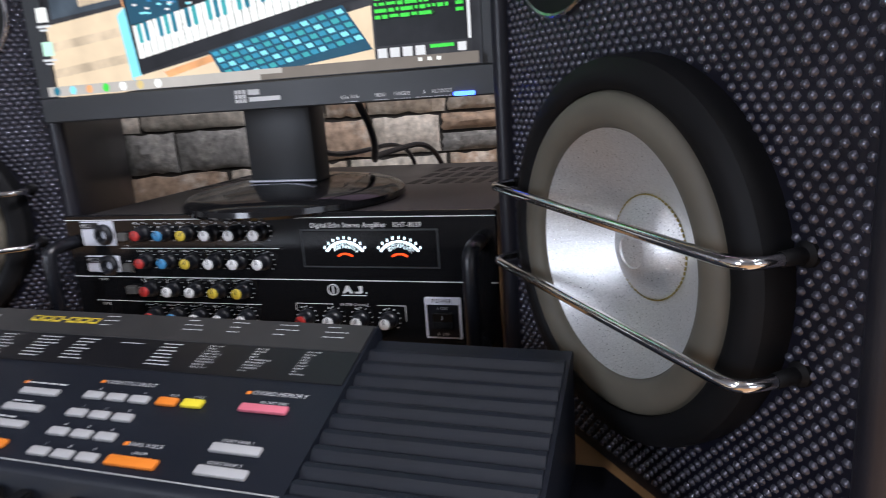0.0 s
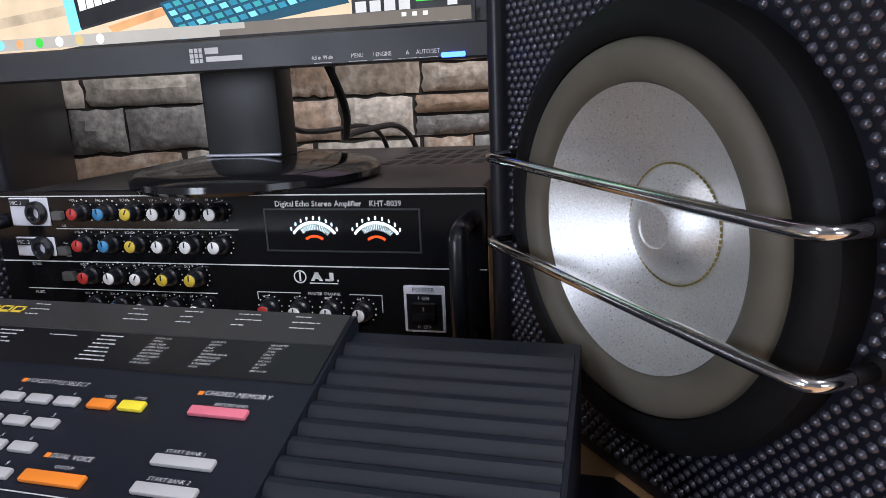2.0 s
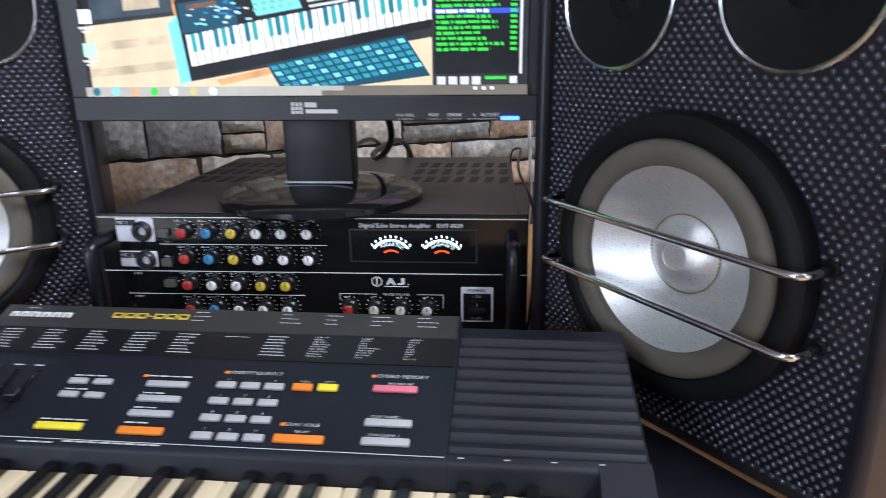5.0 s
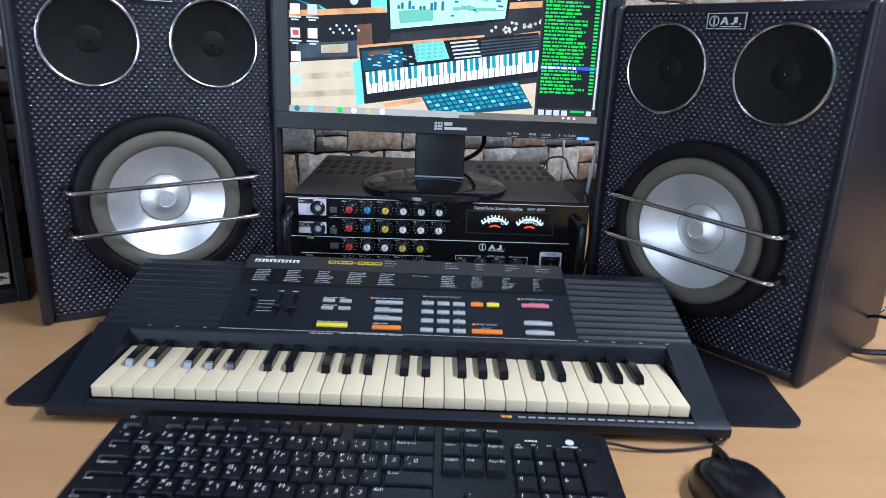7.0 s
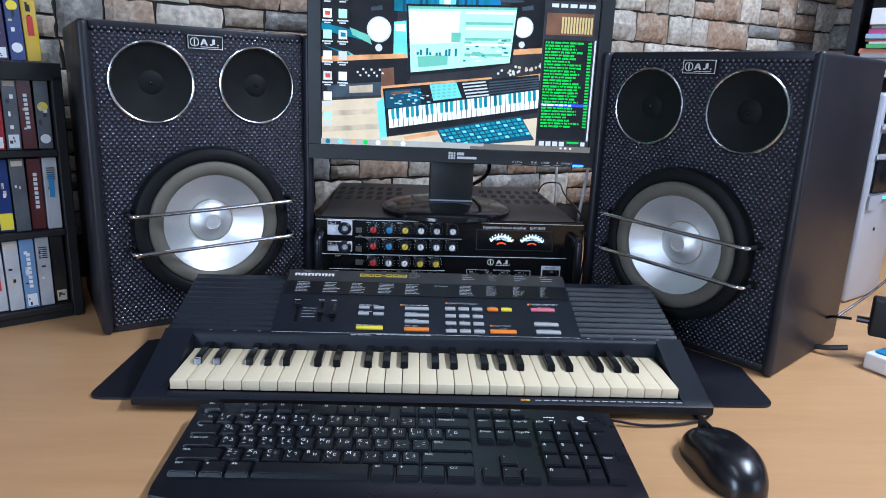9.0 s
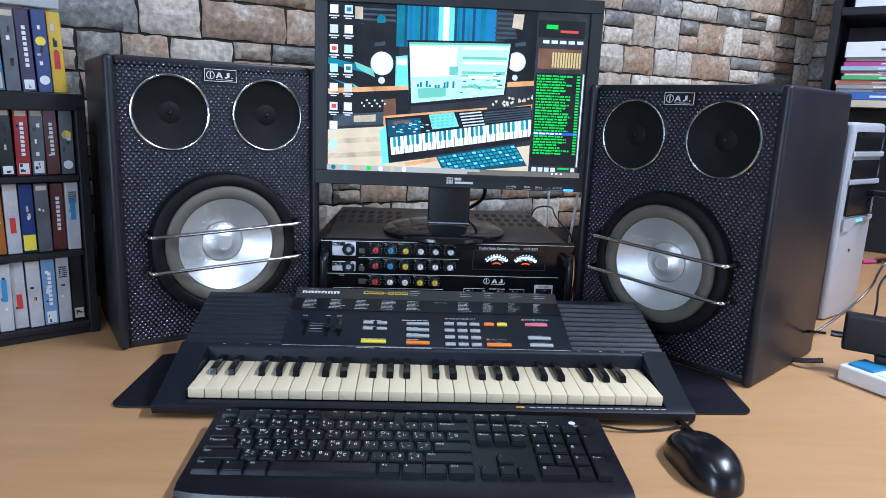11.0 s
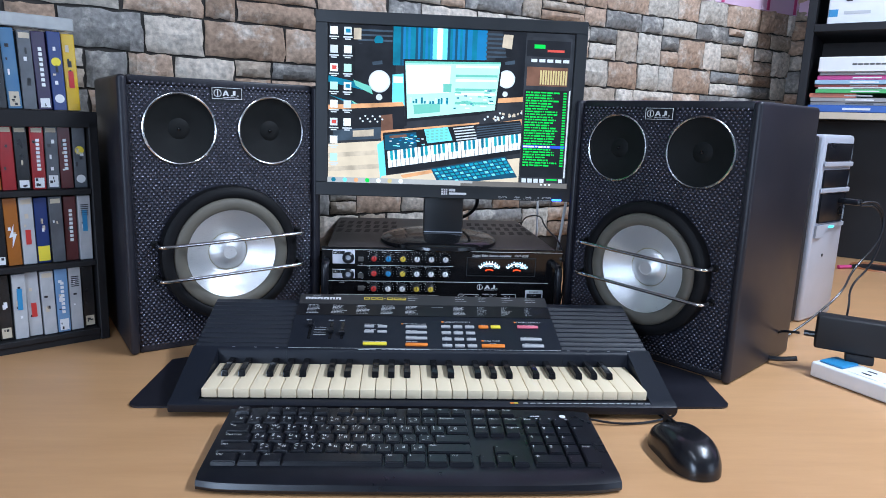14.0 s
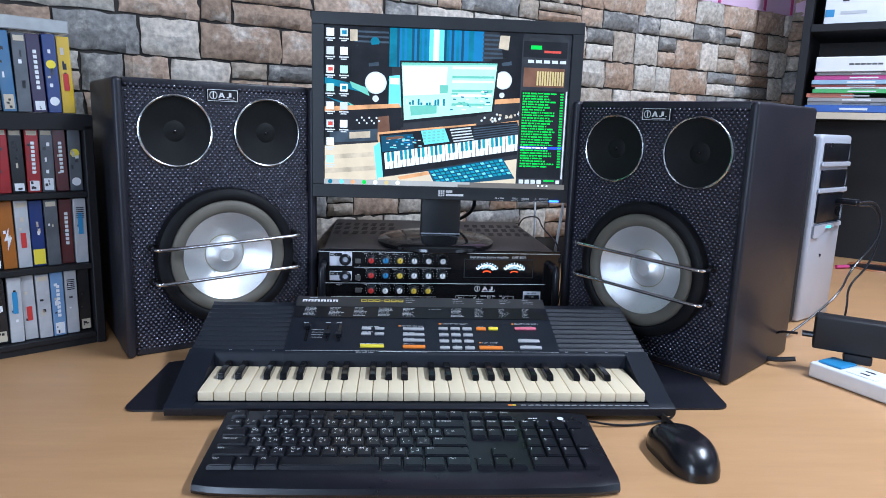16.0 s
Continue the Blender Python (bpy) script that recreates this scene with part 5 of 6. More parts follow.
part("shell", bm, SATIN, ms, "glossy black shell", True)
bm = lathe(bmesh.new(), [(0.0095, -0.003), (0.011, -0.002), (0.011, 0.002), (0.0095, 0.003)], 24, Matrix.Translation((0, 0.034, 0.0215)) @ Matrix.Rotation(radians(90), 4, "Y"), closed=True)
part("scroll_wheel", bm, MATT, ms, smooth=True)
part("button_split", box(bmesh.new(), -0.0006, 0.0006, 0.012, 0.052, 0.016, 0.0342), MATT, ms)
bm = lathe(bmesh.new(), [(0.0035, 0), (0.0035, 0.0008), (0.0046, 0.0008), (0.0046, 0)], 20, Matrix.Translation((0, 0.004, 0.0358)), closed=True)
box(bm, -0.0018, -0.0010, 0.0018, 0.0062, 0.0358, 0.0366)
box(bm, 0.0008, 0.0016, 0.0018, 0.0062, 0.0358, 0.0366)
part("maker_mark", bm, RIMCHROME, ms, "round silver maker's mark, plain shapes")

# ---- cassette rack ----
RACK_YAW = 38.0
rack = thing("cassette_rack", pose(-0.838, 0.506, 0.0005, 0, 0, RACK_YAW), "black open rack with four rows of cassette tapes", "rack")
part("side_panel", box(bmesh.new(), -0.014, 0.0, 0.0, 0.10, 0.0, 0.362, 0.0015, 1), MATT, rack)
part("side_panel", box(bmesh.new(), -0.62, -0.606, 0.0, 0.10, 0.0, 0.362, 0.0015, 1), MATT, rack)
part("back_panel", box(bmesh.new(), -0.606, -0.0145, 0.092, 0.10, 0.0, 0.362), MATT, rack)
SHELF_Z = [0.020, 0.138, 0.256, 0.3625]
for z in SHELF_Z:
    x1 = 0.0 if z > 0.36 else -0.0145
    part("shelf", box(bmesh.new(), -0.62 if z > 0.36 else -0.6055, x1, 0.0, 0.0915 if z < 0.36 else 0.10, z - 0.009, z + (0.016 if z > 0.36 else 0.0), 0.001, 1), MATT, rack)
part("plinth", box(bmesh.new(), -0.6055, -0.0145, 0.004, 0.0915, 0.0, 0.0105), MATT, rack)
part("price_tag", box(bmesh.new(), -0.010, 0.002, -0.0022, -0.0006, 0.348, 0.372, 0.0004, 1, m=Matrix.Rotation(radians(6), 4, "Y")), PAPERWHITE, rack, "small white tag")


def spine(name, c1, c2):
    """A printed cassette card, two inks in soft blocks."""
    return material(name, c1, 0.25, second=c2, scale=26, rough_var=0.08)


INKS = [spine("card_" + n, a, b) for n, a, b in (("red", (0.30, 0.013, 0.016), (0.22, 0.010, 0.012)), ("navy", (0.014, 0.024, 0.078), (0.010, 0.014, 0.035)), ("grey", (0.115, 0.125, 0.140), (0.060, 0.064, 0.075)), ("white", (0.52, 0.53, 0.54), (0.36, 0.37, 0.39)), ("black", (0.014, 0.014, 0.016), (0.010, 0.010, 0.010)), ("maroon", (0.098, 0.012, 0.014), (0.073, 0.010, 0.010)), ("orange", (0.36, 0.115, 0.012), (0.269, 0.098, 0.019)), ("sky", (0.03, 0.125, 0.28), (0.08, 0.17, 0.27)), ("yellow", (0.60, 0.40, 0.01), (0.52, 0.33, 0.01)), ("cobalt", (0.014, 0.035, 0.166), (0.014, 0.030, 0.127)), ("purple", (0.030, 0.014, 0.059), (0.024, 0.014, 0.044)), ("paleblue", (0.18, 0.32, 0.52), (0.14, 0.24, 0.42)))]
INKN = {m.name[5:]: m for m in INKS}
rs = random.Random(11)
CW = 0.0200


def cassette(x, z, h, colour, lean, marks):
    cs = thing("cassette", rack.matrix_basis @ Matrix.Translation((x, 0.012 + rs.uniform(-0.004, 0.004), z)) @ Matrix.Rotation(radians(lean), 4, "Y"), INKN[colour].name[5:] + " cassette tape case standing upright in the rack", "cassette", "cassettes in the rack")
    w = CW - 0.0016
    part("case", box(bmesh.new(), 0, w, 0, 0.066, 0, h, 0.0008, 1), [INKN[colour]], cs)
    bm = bmesh.new()
    y = -0.0004
    if "t" in marks:
        box(bm, w * 0.12, w * 0.88, y, 0.0002, h * 0.90, h * 0.97, idx=1)
    if "l" in marks:
        top = rs.uniform(0.14, 0.24)
        box(bm, w * 0.16, w * 0.86, y, 0.0002, h * 0.03, h * top, idx=rs.choice((0, 0, 1)))
        for k in range(rs.randint(2, 4)):
            u, v = rs.uniform(0.2, 0.6), rs.uniform(0.04, top - 0.05)
            box(bm, w * u, w * (u + rs.uniform(0.08, 0.22)), y - 0.0003, y - 0.0001, h * v, h * (v + rs.uniform(0.01, 0.05)), idx=2)
    for k in range(rs.randint(2, 5)):
        u, v = rs.uniform(0.15, 0.55), rs.uniform(0.28, 0.80)
        box(bm, w * u, w * (u + rs.uniform(0.10, 0.30)), y, 0.0002, h * v, h * (v + rs.uniform(0.02, 0.10)), idx=rs.choice((0, 1, 2, 2)))
    if "w" in marks:
        for k in range(8):
            box(bm, w * 0.40, w * 0.66, y - 0.0004, 0.0002, h * (0.30 + 0.065 * k), h * (0.345 + 0.065 * k), idx=0)
    if "r" in marks:
        box(bm, w * 0.30, w * 0.70, y - 0.0004, 0.0002, h * 0.30, h * 0.52, idx=3)
    if "y" in marks:
        box(bm, w * 0.06, w * 0.94, y - 0.0004, 0.0002, h * 0.03, h * 0.26, idx=4)
    if "b" in marks:
        for k in range(6):
            box(bm, w * 0.2, w * 0.8, y - 0.0004, 0.0002, h * (0.70 + 0.03 * k), h * (0.715 + 0.03 * k), idx=2)
    if "s" in marks:
        box(bm, w * 0.30, w * 0.68, y - 0.0004, 0.0002, h * 0.45, h * 0.78, idx=5)
    if "o" in marks:
        lathe(bm, [(0, 0.0004), (w * 0.36, 0.0004), (w * 0.36, 0)], 20, Matrix.Translation((w / 2, 0, h * 0.15)) @ FACE)
        lathe(bm, [(0, 0.0004), (w * 0.36, 0.0004), (w * 0.36, 0)], 20, Matrix.Translation((w / 2, 0, h * 0.62)) @ FACE, idx=4)
    if "z" in marks:
        prism(bm, [(w * 0.62, h * 0.62), (w * 0.22, h * 0.42), (w * 0.48, h * 0.43), (w * 0.38, h * 0.26), (w * 0.80, h * 0.47), (w * 0.54, h * 0.47)], 0.0002, 0.0005, m=FACE)
    if len(bm.faces):
        part("spine_print", bm, [PAPERWHITE, CREAM, BLACK, RED, LEMON, BLUE], cs, "printed marks on the spine, plain bars")["kind"] = "stuff"
    else:
        bm.free()


ROWS4 = [
    (0.0205, 0.1065, "black white paleblue white white white black white", "l b lw t r s l t"),
    (0.1385, 0.1065, "white maroon grey cobalt white orange black grey", "sb w t y rt z l t"),
    (0.2565, 0.0990, "grey maroon grey red black red orange white", "o w lt tlw tl t tlw l"),
    (0.3790, 0.1180, "yellow cobalt purple grey sky black black navy", "r o lw t l w l w"),
]
for z, h, cols, marks in ROWS4:
    cols, marks = cols.split(), marks.split()
    for k in range(26):
        cassette(-0.0350 - CW * k - (0.003 if z > 0.37 else 0), z + 0.0004, h - rs.uniform(0, 0.002), cols[k] if k < len(cols) else rs.choice(("grey", "navy", "white", "maroon", "black", "sky")), rs.uniform(-1.2, 0.4) - (1.5 if z > 0.37 else 0), marks[k] if k < len(marks) else rs.choice(("l", "t", "w", "tl")))
bm = box(bmesh.new(), -0.125, -0.022, 0.014, 0.08, 0.5000, 0.5200, 0.0015, 1)
lying = tagged(part("tape_case", bm, CLEAR), "clear grey tape case lying flat on the cassettes", "tape case")
lying.matrix_basis = rack.matrix_basis
bm = box(bmesh.new(), -0.240, -0.130, 0.014, 0.08, 0.5000, 0.5200, 0.0015, 1)
lying = tagged(part("tape_case", bm, PAPERWHITE), "white tape case lying flat on the cassettes", "tape case")
lying.matrix_basis = rack.matrix_basis

# ---- computer tower ----
tw = thing("computer_tower", pose(0.447, 0.642, 0.0005, 0, 0, 34), "silver-fronted desktop computer tower with black sides", "computer")
TW, TH = 0.183, 0.386
part("case", box(bmesh.new(), 0.0, TW, 0.030, 0.42, 0.0, TH - 0.004, 0.002, 1), MATT, tw)
part("front_surround", box(bmesh.new(), -0.002, 0.0395, 0.0, 0.0298, 0.0, TH - 0.002, 0.008), MATT, tw, "glossy black front edge", True)
part("front_panel", box(bmesh.new(), 0.040, TW, -0.008, 0.0298, 0.0, TH, 0.008, 3), SILVER, tw, "silver plastic front", True)
for z in (0.333, 0.280):
    dv = part("drive_bay", box(bmesh.new(), 0.052, 0.170, -0.0105, -0.0085, z, z + 0.036, 0.003, 2), BLACK, tw, "dark drive bay", True)
    part("lip", box(bmesh.new(), 0.046, 0.178, -0.013, -0.0085, z - 0.011, z - 0.001, 0.002, 2), SILVER, dv)
part("port_panel", box(bmesh.new(), 0.050, 0.166, -0.0105, -0.0085, 0.208, 0.268, 0.004, 2), BLACK, tw, "dark socket panel", True)
bm = prism(bmesh.new(), [(0.047, 0.178), (0.072, 0.178), (0.100, 0.193), (0.172, 0.198), (0.172, 0.206), (0.047, 0.203)], 0.0085, 0.0125, m=FACE)
pb = part("power_panel", bm, SILVER, tw, "raised silver button panel")
part("power_light", box(bmesh.new(), 0.100, 0.123, -0.0138, -0.0128, 0.196, 0.2005, 0.0006, 1), glow("cyan_led", (0.1, 0.75, 0.95), 2.5), pb, "cyan light")
part("reset_button", lathe(bmesh.new(), [(0.0032, 0.008), (0.0032, 0.0095), (0, 0.0095)], 12, Matrix.Translation((0.10, 0, 0.138)) @ FACE), BLACK, tw)
stick = thing("usb_plug", tw.matrix_basis @ pose(0.142, 0, 0.040), "black plug in the tower's front socket", "plug")
part("body", box(bmesh.new(), -0.010, 0.010, -0.052, -0.0108, 0.205, 0.217, 0.003, 2), BLACK, stick, smooth=True)

# ---- hutch with books ----
hm = right_m @ pose(0.078, -0.026, 0)
hutch = thing("bookshelf_hutch", hm, "dark wooden desk hutch with shelves of books and boxes", "shelf")
HD = 0.30
part("side_panel", box(bmesh.new(), 0.0, 0.022, -HD, 0.0, 0.0005, 1.40, 0.001, 1), MATT, hutch)
part("side_panel", box(bmesh.new(), 1.10, 1.122, -HD, 0.0, 0.0005, 1.40, 0.001, 1), MATT, hutch)
part("back_panel", box(bmesh.new(), 0.0225, 1.0995, -0.012, 0.0, 0.0005, 1.40), material("dark_back_board", (0.035, 0.022, 0.018), 0.6, spots=0.4), hutch)
for z in (0.452, 0.700):
    sh = part("shelf", box(bmesh.new(), 0.0225, 1.0995, -HD, -0.0125, z - 0.022, z, 0.001, 1), MATT, hutch)
    part("edge_band", box(bmesh.new(), 0.0225, 1.0995, -HD - 0.003, -HD - 0.0003, z - 0.020, z - 0.001), CREAM if z < 0.5 else MATT, sh)
part("under_panel", box(bmesh.new(), 0.0225, 1.0995, -0.10, -0.085, 0.0005, 0.4295), MATT, hutch)
BOOKC = [("blue", (0.04, 0.12, 0.42)), ("white", (0.62, 0.62, 0.60)), ("red", (0.55, 0.10, 0.08)), ("green", (0.08, 0.40, 0.12)), ("pale blue", (0.30, 0.45, 0.58)), ("magenta", (0.50, 0.05, 0.22)), ("coral", (0.65, 0.20, 0.12)), ("grey", (0.30, 0.30, 0.30))]
BOOKM = [material("cover_" + n.replace(" ", "_"), c3, 0.45, spots=0.12) for n, c3 in BOOKC]
PAGES = material("book_pages", (0.66, 0.62, 0.54), 0.8, spots=0.1, scale=200)
rs = random.Random(8)
z = 0.4524
for k, (ci, th0, x0, x1) in enumerate(((0, 0.022, 0.03, 0.28), (1, 0.010, 0.035, 0.30), (7, 0.013, 0.035, 0.27), (6, 0.014, 0.03, 0.15), (3, 0.012, 0.045, 0.31), (1, 0.007, 0.05, 0.31), (2, 0.008, 0.04, 0.26), (4, 0.014, 0.04, 0.30), (5, 0.014, 0.045, 0.29), (7, 0.010, 0.05, 0.31))):
    bk2 = thing("book", hm @ pose(0, 0, 0, 0, 0, 0), BOOKC[ci][0] + " covered book lying in a stack on the shelf", "book", "stacked books")
    th = th0 * 0.92
    y0 = -HD + 0.012 + rs.uniform(0, 0.012)
    part("cover", box(bmesh.new(), x0, x1, y0, -0.06, z, z + th - 0.0006, 0.0008, 1), BOOKM[ci], bk2)
    part("pages", box(bmesh.new(), x1 + 0.0002, x1 + 0.0012, y0 + 0.004, -0.064, z + 0.0015, z + th - 0.002), PAGES, bk2)
    bm = box(bmesh.new(), x0 + 0.09, x0 + 0.16, y0 - 0.0006, y0 - 0.0001, z + th * 0.3, z + th * 0.6)
    part("spine_print", bm, PAPERWHITE if ci != 1 else GREYSTRIP, bk2)
    z += th
wb = thing("white_box", hm @ pose(0, 0, z), "flat white carton on top of the books", "box")
part("carton", box(bmesh.new(), 0.045, 0.33, -HD + 0.01, -0.05, 0.0002, 0.042, 0.0015, 1), PAPERWHITE, wb)
bm = bmesh.new()
for k in range(6):
    box(bm, 0.13 + k * 0.014, 0.142 + k * 0.014, -HD + 0.0094, -HD + 0.0099, 0.018, 0.023)
part("print_bar", bm, GREYSTRIP, wb)
hb = thing("headset_box", hm @ pose(0, 0, 0.7003), "white headset carton with a black headset pictured", "box")
part("carton", box(bmesh.new(), 0.05, 0.27, -HD + 0.015, -0.08, 0, 0.24, 0.0015, 1), PAPERWHITE, hb)
bm = bmesh.new()
lathe(bm, [(0, 0.0006), (0.026, 0.0006), (0.026, 0)], 24, Matrix.Translation((0.185, -HD + 0.0147, 0.115)) @ FACE)
tube(bm, [(0.165, -HD + 0.0140, 0.100), (0.135, -HD + 0.0140, 0.068), (0.100, -HD + 0.0140, 0.066)], 0.0024, 6, smoothing=2)
box(bm, 0.092, 0.108, -HD + 0.0135, -HD + 0.0149, 0.061, 0.070, idx=0)
box(bm, 0.052, 0.075, -HD + 0.0142, -HD + 0.0149, 0.020, 0.040, idx=1)
box(bm, 0.090, 0.155, -HD + 0.0142, -HD + 0.0149, 0.026, 0.034, idx=2)
part("carton_print", bm, [BLACK, BLUE, PALEPRINT], hb, "pictured headset with a blue corner block")["kind"] = "stuff"
db = thing("dark_box", hm @ pose(0, 0, 0.7003), "dark carton with a pink slanted mark", "box")
part("carton", box(bmesh.new(), 0.282, 0.48, -HD + 0.012, -0.08, 0, 0.24, 0.0015, 1), BLACK, db)
bm = box(bmesh.new(), 0.30, 0.36, -HD + 0.0110, -HD + 0.0118, 0.030, 0.042)
prism(bm, [(0.30, 0.05), (0.312, 0.05), (0.345, 0.095), (0.333, 0.095)], HD - 0.0118, HD - 0.0110, m=FACE)
part("carton_print", bm, PINK, db)
cl = thing("folded_cloth", hm @ pose(0.20, -HD + 0.02, 0.4524), "pink folded cloth lying over the shelf edge", "cloth")
bm = bmesh.new()
grid = [[bm.verts.new((0.018 * i, 0.02 * j, 0.065 * math.sin(min(1, i / 7) * math.pi / 2) * (1 - 0.10 * j) + 0.006 * noise.noise(Vector((i * 0.6, j * 0.8, 3))))) for j in range(8)] for i in range(18)]
for a, b in zip(grid, grid[1:]):
    for j in range(7):
        bm.faces.new((a[j], b[j], b[j + 1], a[j + 1]))
bmesh.ops.solidify(bm, geom=list(bm.faces), thickness=0.006)
part("cloth", bm, CLOTH, cl, smooth=True)

# ---- power strip and adapter ----
ps = thing("power_strip", pose(0.320, 0.364, 0.0005, 0, 0, -66), "white plastic power strip lying on the desk", "power strip")
part("housing", box(bmesh.new(), 0.0, 0.34, 0.0, 0.062, 0.0, 0.025, 0.004, 3), WHITE, ps, smooth=True)
part("switch_cover", box(bmesh.new(), 0.008, 0.046, 0.010, 0.052, 0.0252, 0.0285, 0.001, 1), BLUE, ps, "blue label by the switch")
for k in range(5):
    so = part("socket", box(bmesh.new(), 0.052 + 0.055 * k, 0.098 + 0.055 * k, 0.010, 0.052, 0.0252, 0.0260, 0.0004, 1), PAPERWHITE, ps)
    for dy in (0.021, 0.037):
        part("slot", box(bmesh.new(), 0.068 + 0.055 * k, 0.082 + 0.055 * k, dy, dy + 0.004, 0.0261, 0.0264), BLACK, so)
ad = thing("power_adapter", pose(0.332, 0.381, 0.0265, 0, 0, -33), "black power adapter plugged into the power strip", "adapter")
part("housing", box(bmesh.new(), 0.0, 0.112, 0.0, 0.034, 0.0155, 0.0705, 0.004, 3), MATT, ad, smooth=True)
part("plug", box(bmesh.new(), 0.046, 0.086, 0.001, 0.030, 0.0, 0.0153, 0.003, 2), MATT, ad, smooth=True)
part("cord_relief", tube(bmesh.new(), [(-0.016, 0.017, 0.034), (0.0005, 0.017, 0.034)], 0.005, 10, smoothing=0), BLACK, ad, smooth=True)

# ---- cables ----
cable("mouse_cable", [(0.009, 0.154, 0.012), (0.014, 0.176, 0.006), (0.012, 0.20, 0.0018), (0.0, 0.235, 0.006), (-0.02, 0.30, 0.006)], 0.0016, BLACK, "thin black mouse cable running under the music keyboard")
cable("keyboard_cable", [(-0.150, 0.178, 0.010), (-0.10, 0.186, 0.008), (-0.06, 0.180, 0.0022), (-0.01, 0.186, 0.0022), (0.04, 0.205, 0.0055), (0.05, 0.30, 0.0055)], 0.0016, BLACK, "thin black keyboard cable on the desk")
cable("power_cable", [(0.317, 0.395, 0.018), (0.290, 0.412, 0.010), (0.270, 0.44, 0.006), (0.262, 0.50, 0.006), (0.33, 0.60, 0.006)], 0.0042, BLACK, "black power cable from the power strip")
cable("adapter_cable", [(0.320, 0.404, 0.060), (0.30, 0.43, 0.055), (0.32, 0.47, 0.03), (0.34, 0.55, 0.006), (0.40, 0.62, 0.006)], 0.0022, BLACK, "thin black adapter cable")
t_in = tw.matrix_basis @ Vector((0.142, -0.052, 0.251))
cable("usb_cable", [t_in, t_in + Vector((0.025, -0.014, 0.006)), t_in + Vector((0.050, -0.01, -0.030)), t_in + Vector((0.035, -0.02, -0.080)), t_in + Vector((-0.02, -0.03, -0.135)), (0.520, 0.590, 0.085), (0.455, 0.575, 0.035), (0.40, 0.56, 0.004)], 0.0021, BLACK, "black cable from the tower's front socket")
cable("headset_cable", [t_in + Vector((0.002, 0, -0.006)), t_in + Vector((0.030, -0.012, -0.004)), t_in + Vector((0.060, 0.0, -0.06)), t_in + Vector((0.035, -0.01, -0.13)), t_in + Vector((-0.012, -0.02, -0.17)), (0.545, 0.600, 0.05), (0.535, 0.595, 0.004), (0.56, 0.56, 0.004)], 0.0021, BLACK, "black cable hanging down before the tower")
pn = thing("pen", pose(0.944, 1.212, 0.006, 0, 0, 12), "dark pink pen lying on the desk behind the tower", "pen")
part("barrel", tube(bmesh.new(), [(0, 0, 0), (0.045, 0, 0)], 0.0055, 12, smoothing=0), MAGENTA, pn, smooth=True)
part("cap", tube(bmesh.new(), [(0.0452, 0, 0), (0.062, 0, 0)], 0.0058, 12, smoothing=0), BLACK, pn, smooth=True)
cable("monitor_cable", [(-0.285, 0.632, 0.30), (-0.30, 0.66, 0.24), (-0.275, 0.70, 0.20), (-0.29, 0.80, 0.185), (-0.27, 0.97, 0.19), (-0.26, 0.985, 0.10), (-0.26, 0.985, 0.01)], 0.0032, BLACK, "black monitor cable hanging behind the neck")
cable("video_cable", [(-0.215, 0.632, 0.30), (-0.195, 0.66, 0.235), (-0.205, 0.70, 0.205), (-0.235, 0.76, 0.180), (-0.25, 0.80, 0.185), (-0.22, 0.97, 0.19), (-0.21, 0.985, 0.01)], 0.0038, BLACK, "thick black video cable curling behind the neck")
cable("speaker_cable", [(-0.045, 0.585, 0.03), (-0.038, 0.575, 0.10), (-0.040, 0.60, 0.165), (-0.06, 0.68, 0.185), (-0.05, 0.76, 0.20), (-0.07, 0.90, 0.17), (-0.05, 0.97, 0.05)], 0.0016, BLACK, "thin black cable looping over the amplifier's corner")
cable("white_cable", [(-0.045, 0.90, 0.005), (-0.035, 0.86, 0.10), (-0.04, 0.84, 0.20), (-0.045, 0.86, 0.28), (-0.05, 0.92, 0.32)], 0.0024, WHITE, "white cable hanging beside the amplifier")
cable("white_cable", [(-0.010, 0.78, 0.005), (-0.012, 0.76, 0.10), (-0.006, 0.75, 0.18), (0.01, 0.78, 0.26), (0.03, 0.83, 0.30)], 0.0030, WHITE, "white cable hanging beside the amplifier")

# ---- housings for the added ceiling lamps, unseen ----
for x, y in ((-0.45, -0.95), (1.05, -0.15)):
    cl = thing("ceiling_light", pose(x, y, 1.9), "assumed white tube housing on the unseen ceiling", "ceiling light")
    part("housing", box(bmesh.new(), -0.04, 0.04, -0.62, 0.62, -0.035, -0.0005, 0.004, 1), WHITE, cl)

# ---- stones of the walls, last ----
rs = random.Random(21)


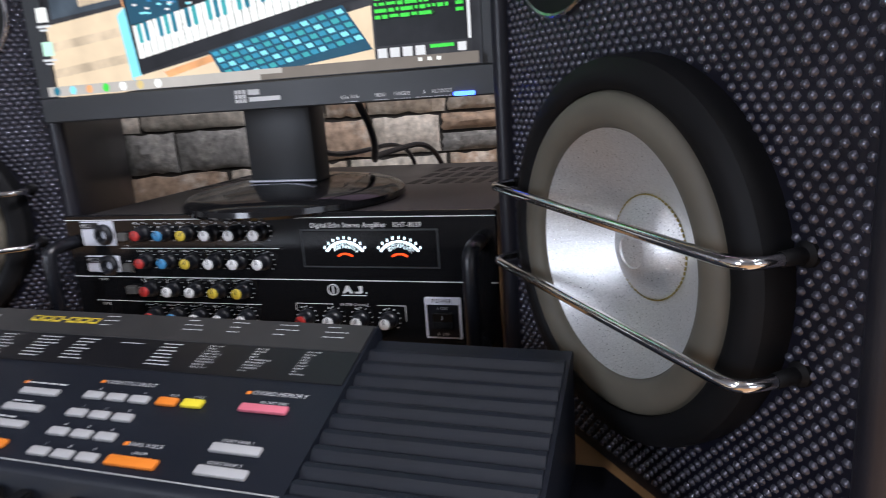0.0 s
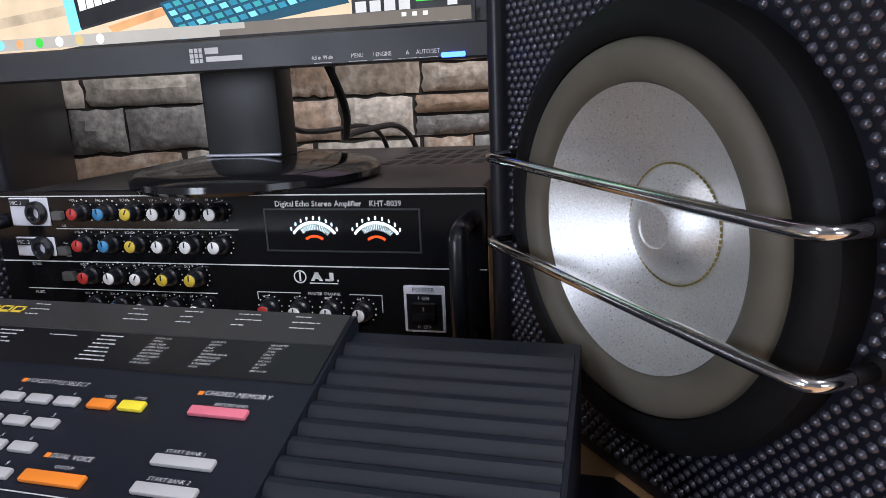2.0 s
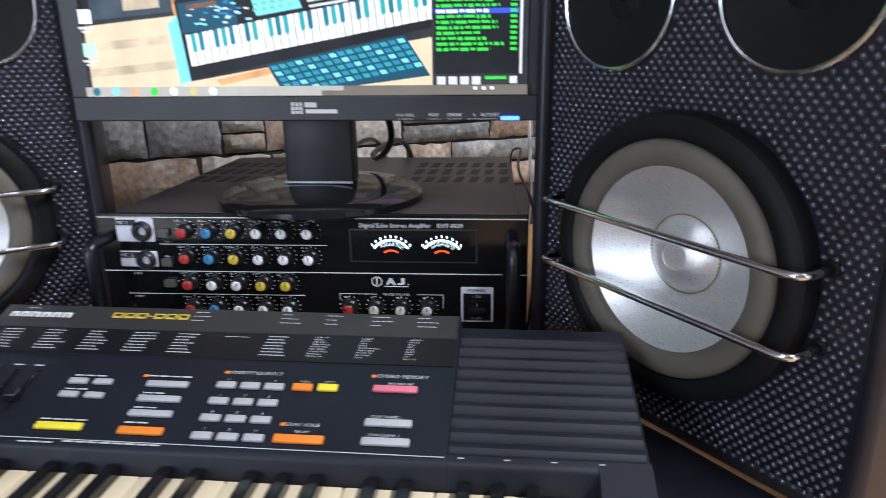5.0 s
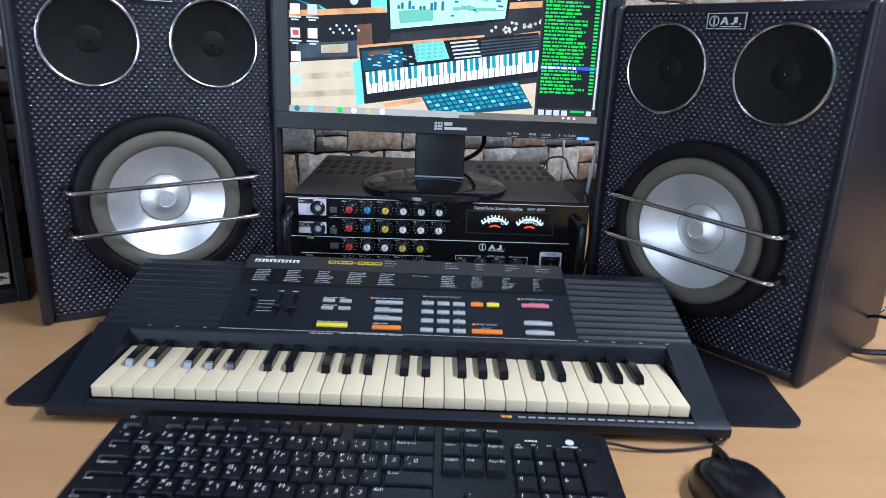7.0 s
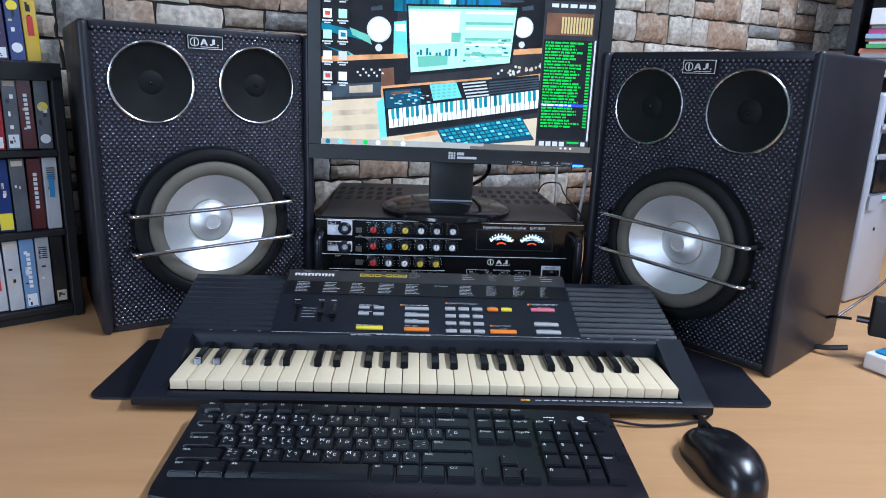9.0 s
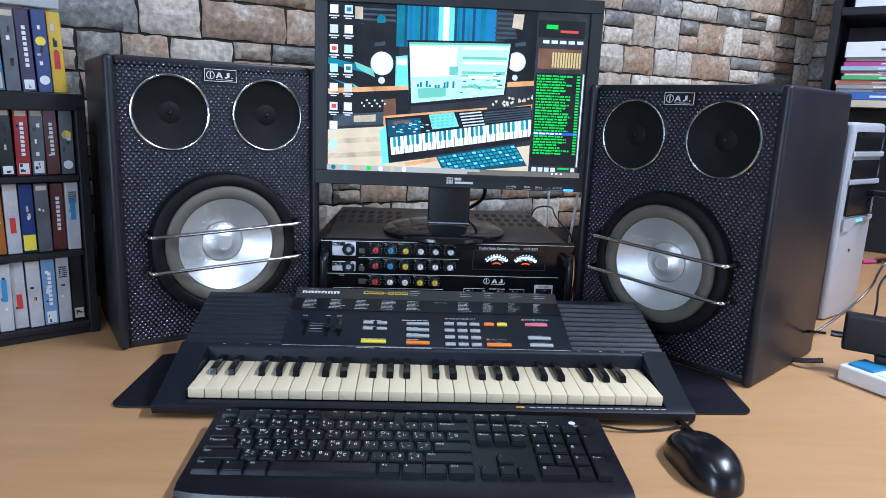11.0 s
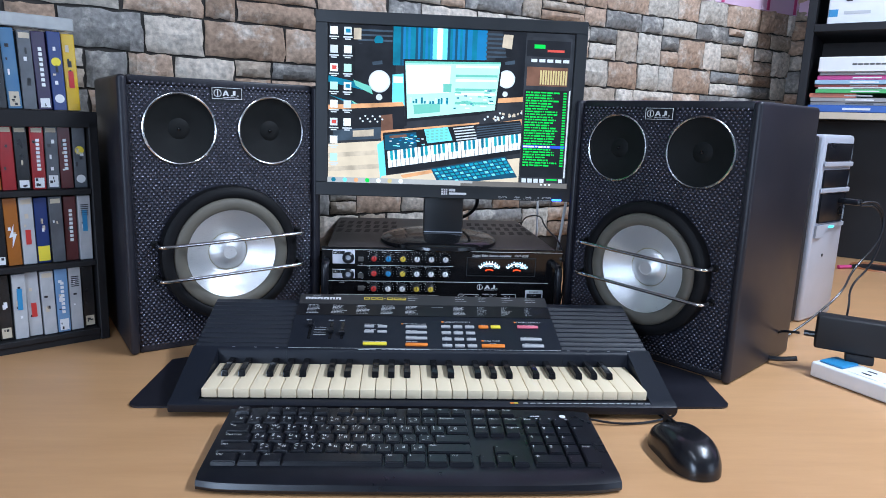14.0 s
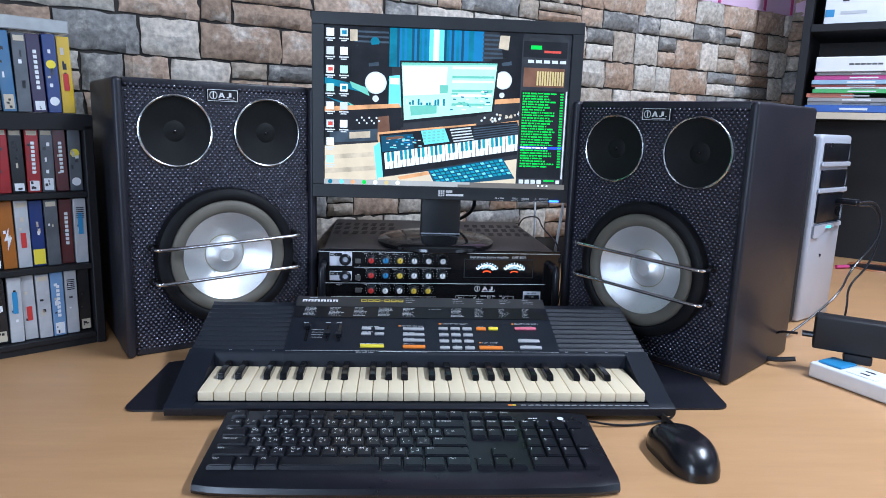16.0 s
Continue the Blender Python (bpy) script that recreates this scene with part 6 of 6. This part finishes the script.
def stone_mesh():
    """A split stone of unit size with an uneven face."""
    bm = bmesh.new()
    nx, nz = 6, 4
    g = []
    for i in range(nx + 1):
        col = []
        for j in range(nz + 1):
            x, z = i / nx - 0.5, j / nz - 0.5
            edge = min(i, nx - i) == 0 or min(j, nz - j) == 0
            near = min(i, nx - i) <= 1 or min(j, nz - j) <= 1
            d = 0.25 if edge else (0.72 if near else 0.9) + rs.uniform(-0.14, 0.14)
            jx, jz = (rs.uniform(-0.02, 0.02) if 0 < i < nx or True else 0), rs.uniform(-0.035, 0.035)
            col.append(bm.verts.new((x * 0.985 + jx * (1 if edge else 0.6), -d, z * 0.97 + jz)))
        g.append(col)
    for a, b in zip(g, g[1:]):
        for j in range(nz):
            bm.faces.new((a[j], b[j], b[j + 1], a[j + 1]))
    rim = [g[i][0] for i in range(nx + 1)] + [g[nx][j] for j in range(1, nz + 1)] + [g[i][nz] for i in range(nx - 1, -1, -1)] + [g[0][j] for j in range(nz - 1, 0, -1)]
    back = [bm.verts.new((v.co.x, 0, v.co.z)) for v in rim]
    for k in range(len(rim)):
        bm.faces.new((rim[k], back[k], back[(k + 1) % len(rim)], rim[(k + 1) % len(rim)]))
    me = bpy.data.meshes.new("stone")
    bm.to_mesh(me)
    bm.free()
    me.materials.append(STONE)
    me.shade_smooth()
    me.set_sharp_from_angle(angle=radians(50))
    return me


STONES = [stone_mesh() for _ in range(9)]


def lay(wall, x_from, x_to, z_from, z_to):
    z = z_from
    while z < z_to:
        h = rs.choice((0.050, 0.062, 0.074, 0.086))
        x = x_from - rs.uniform(0, 0.05)
        while x < x_to:
            w = min(rs.uniform(0.060, 0.175), x_to - x)
            if x_to - x - w < 0.03:
                w = x_to - x
            cut = [(0, 1)] if rs.random() < 0.75 else [(0, 0.52), (0.52, 1)]
            for a, b in cut:
                hh = (b - a) * h
                m = Matrix.Translation((x + w / 2, 0.0, z + a * h + hh / 2)) @ Matrix.Diagonal((w - 0.003, 0.012 + rs.uniform(0, 0.008), hh - 0.003, 1))
                share("stone", rs.choice(STONES), m, wall)
            x += w
        z += h


lay(wall_north, -0.80, CORNER - 0.004, 0.075, 0.772)
lay(wall_east, 0.004, 0.075, 0.36, 0.772)
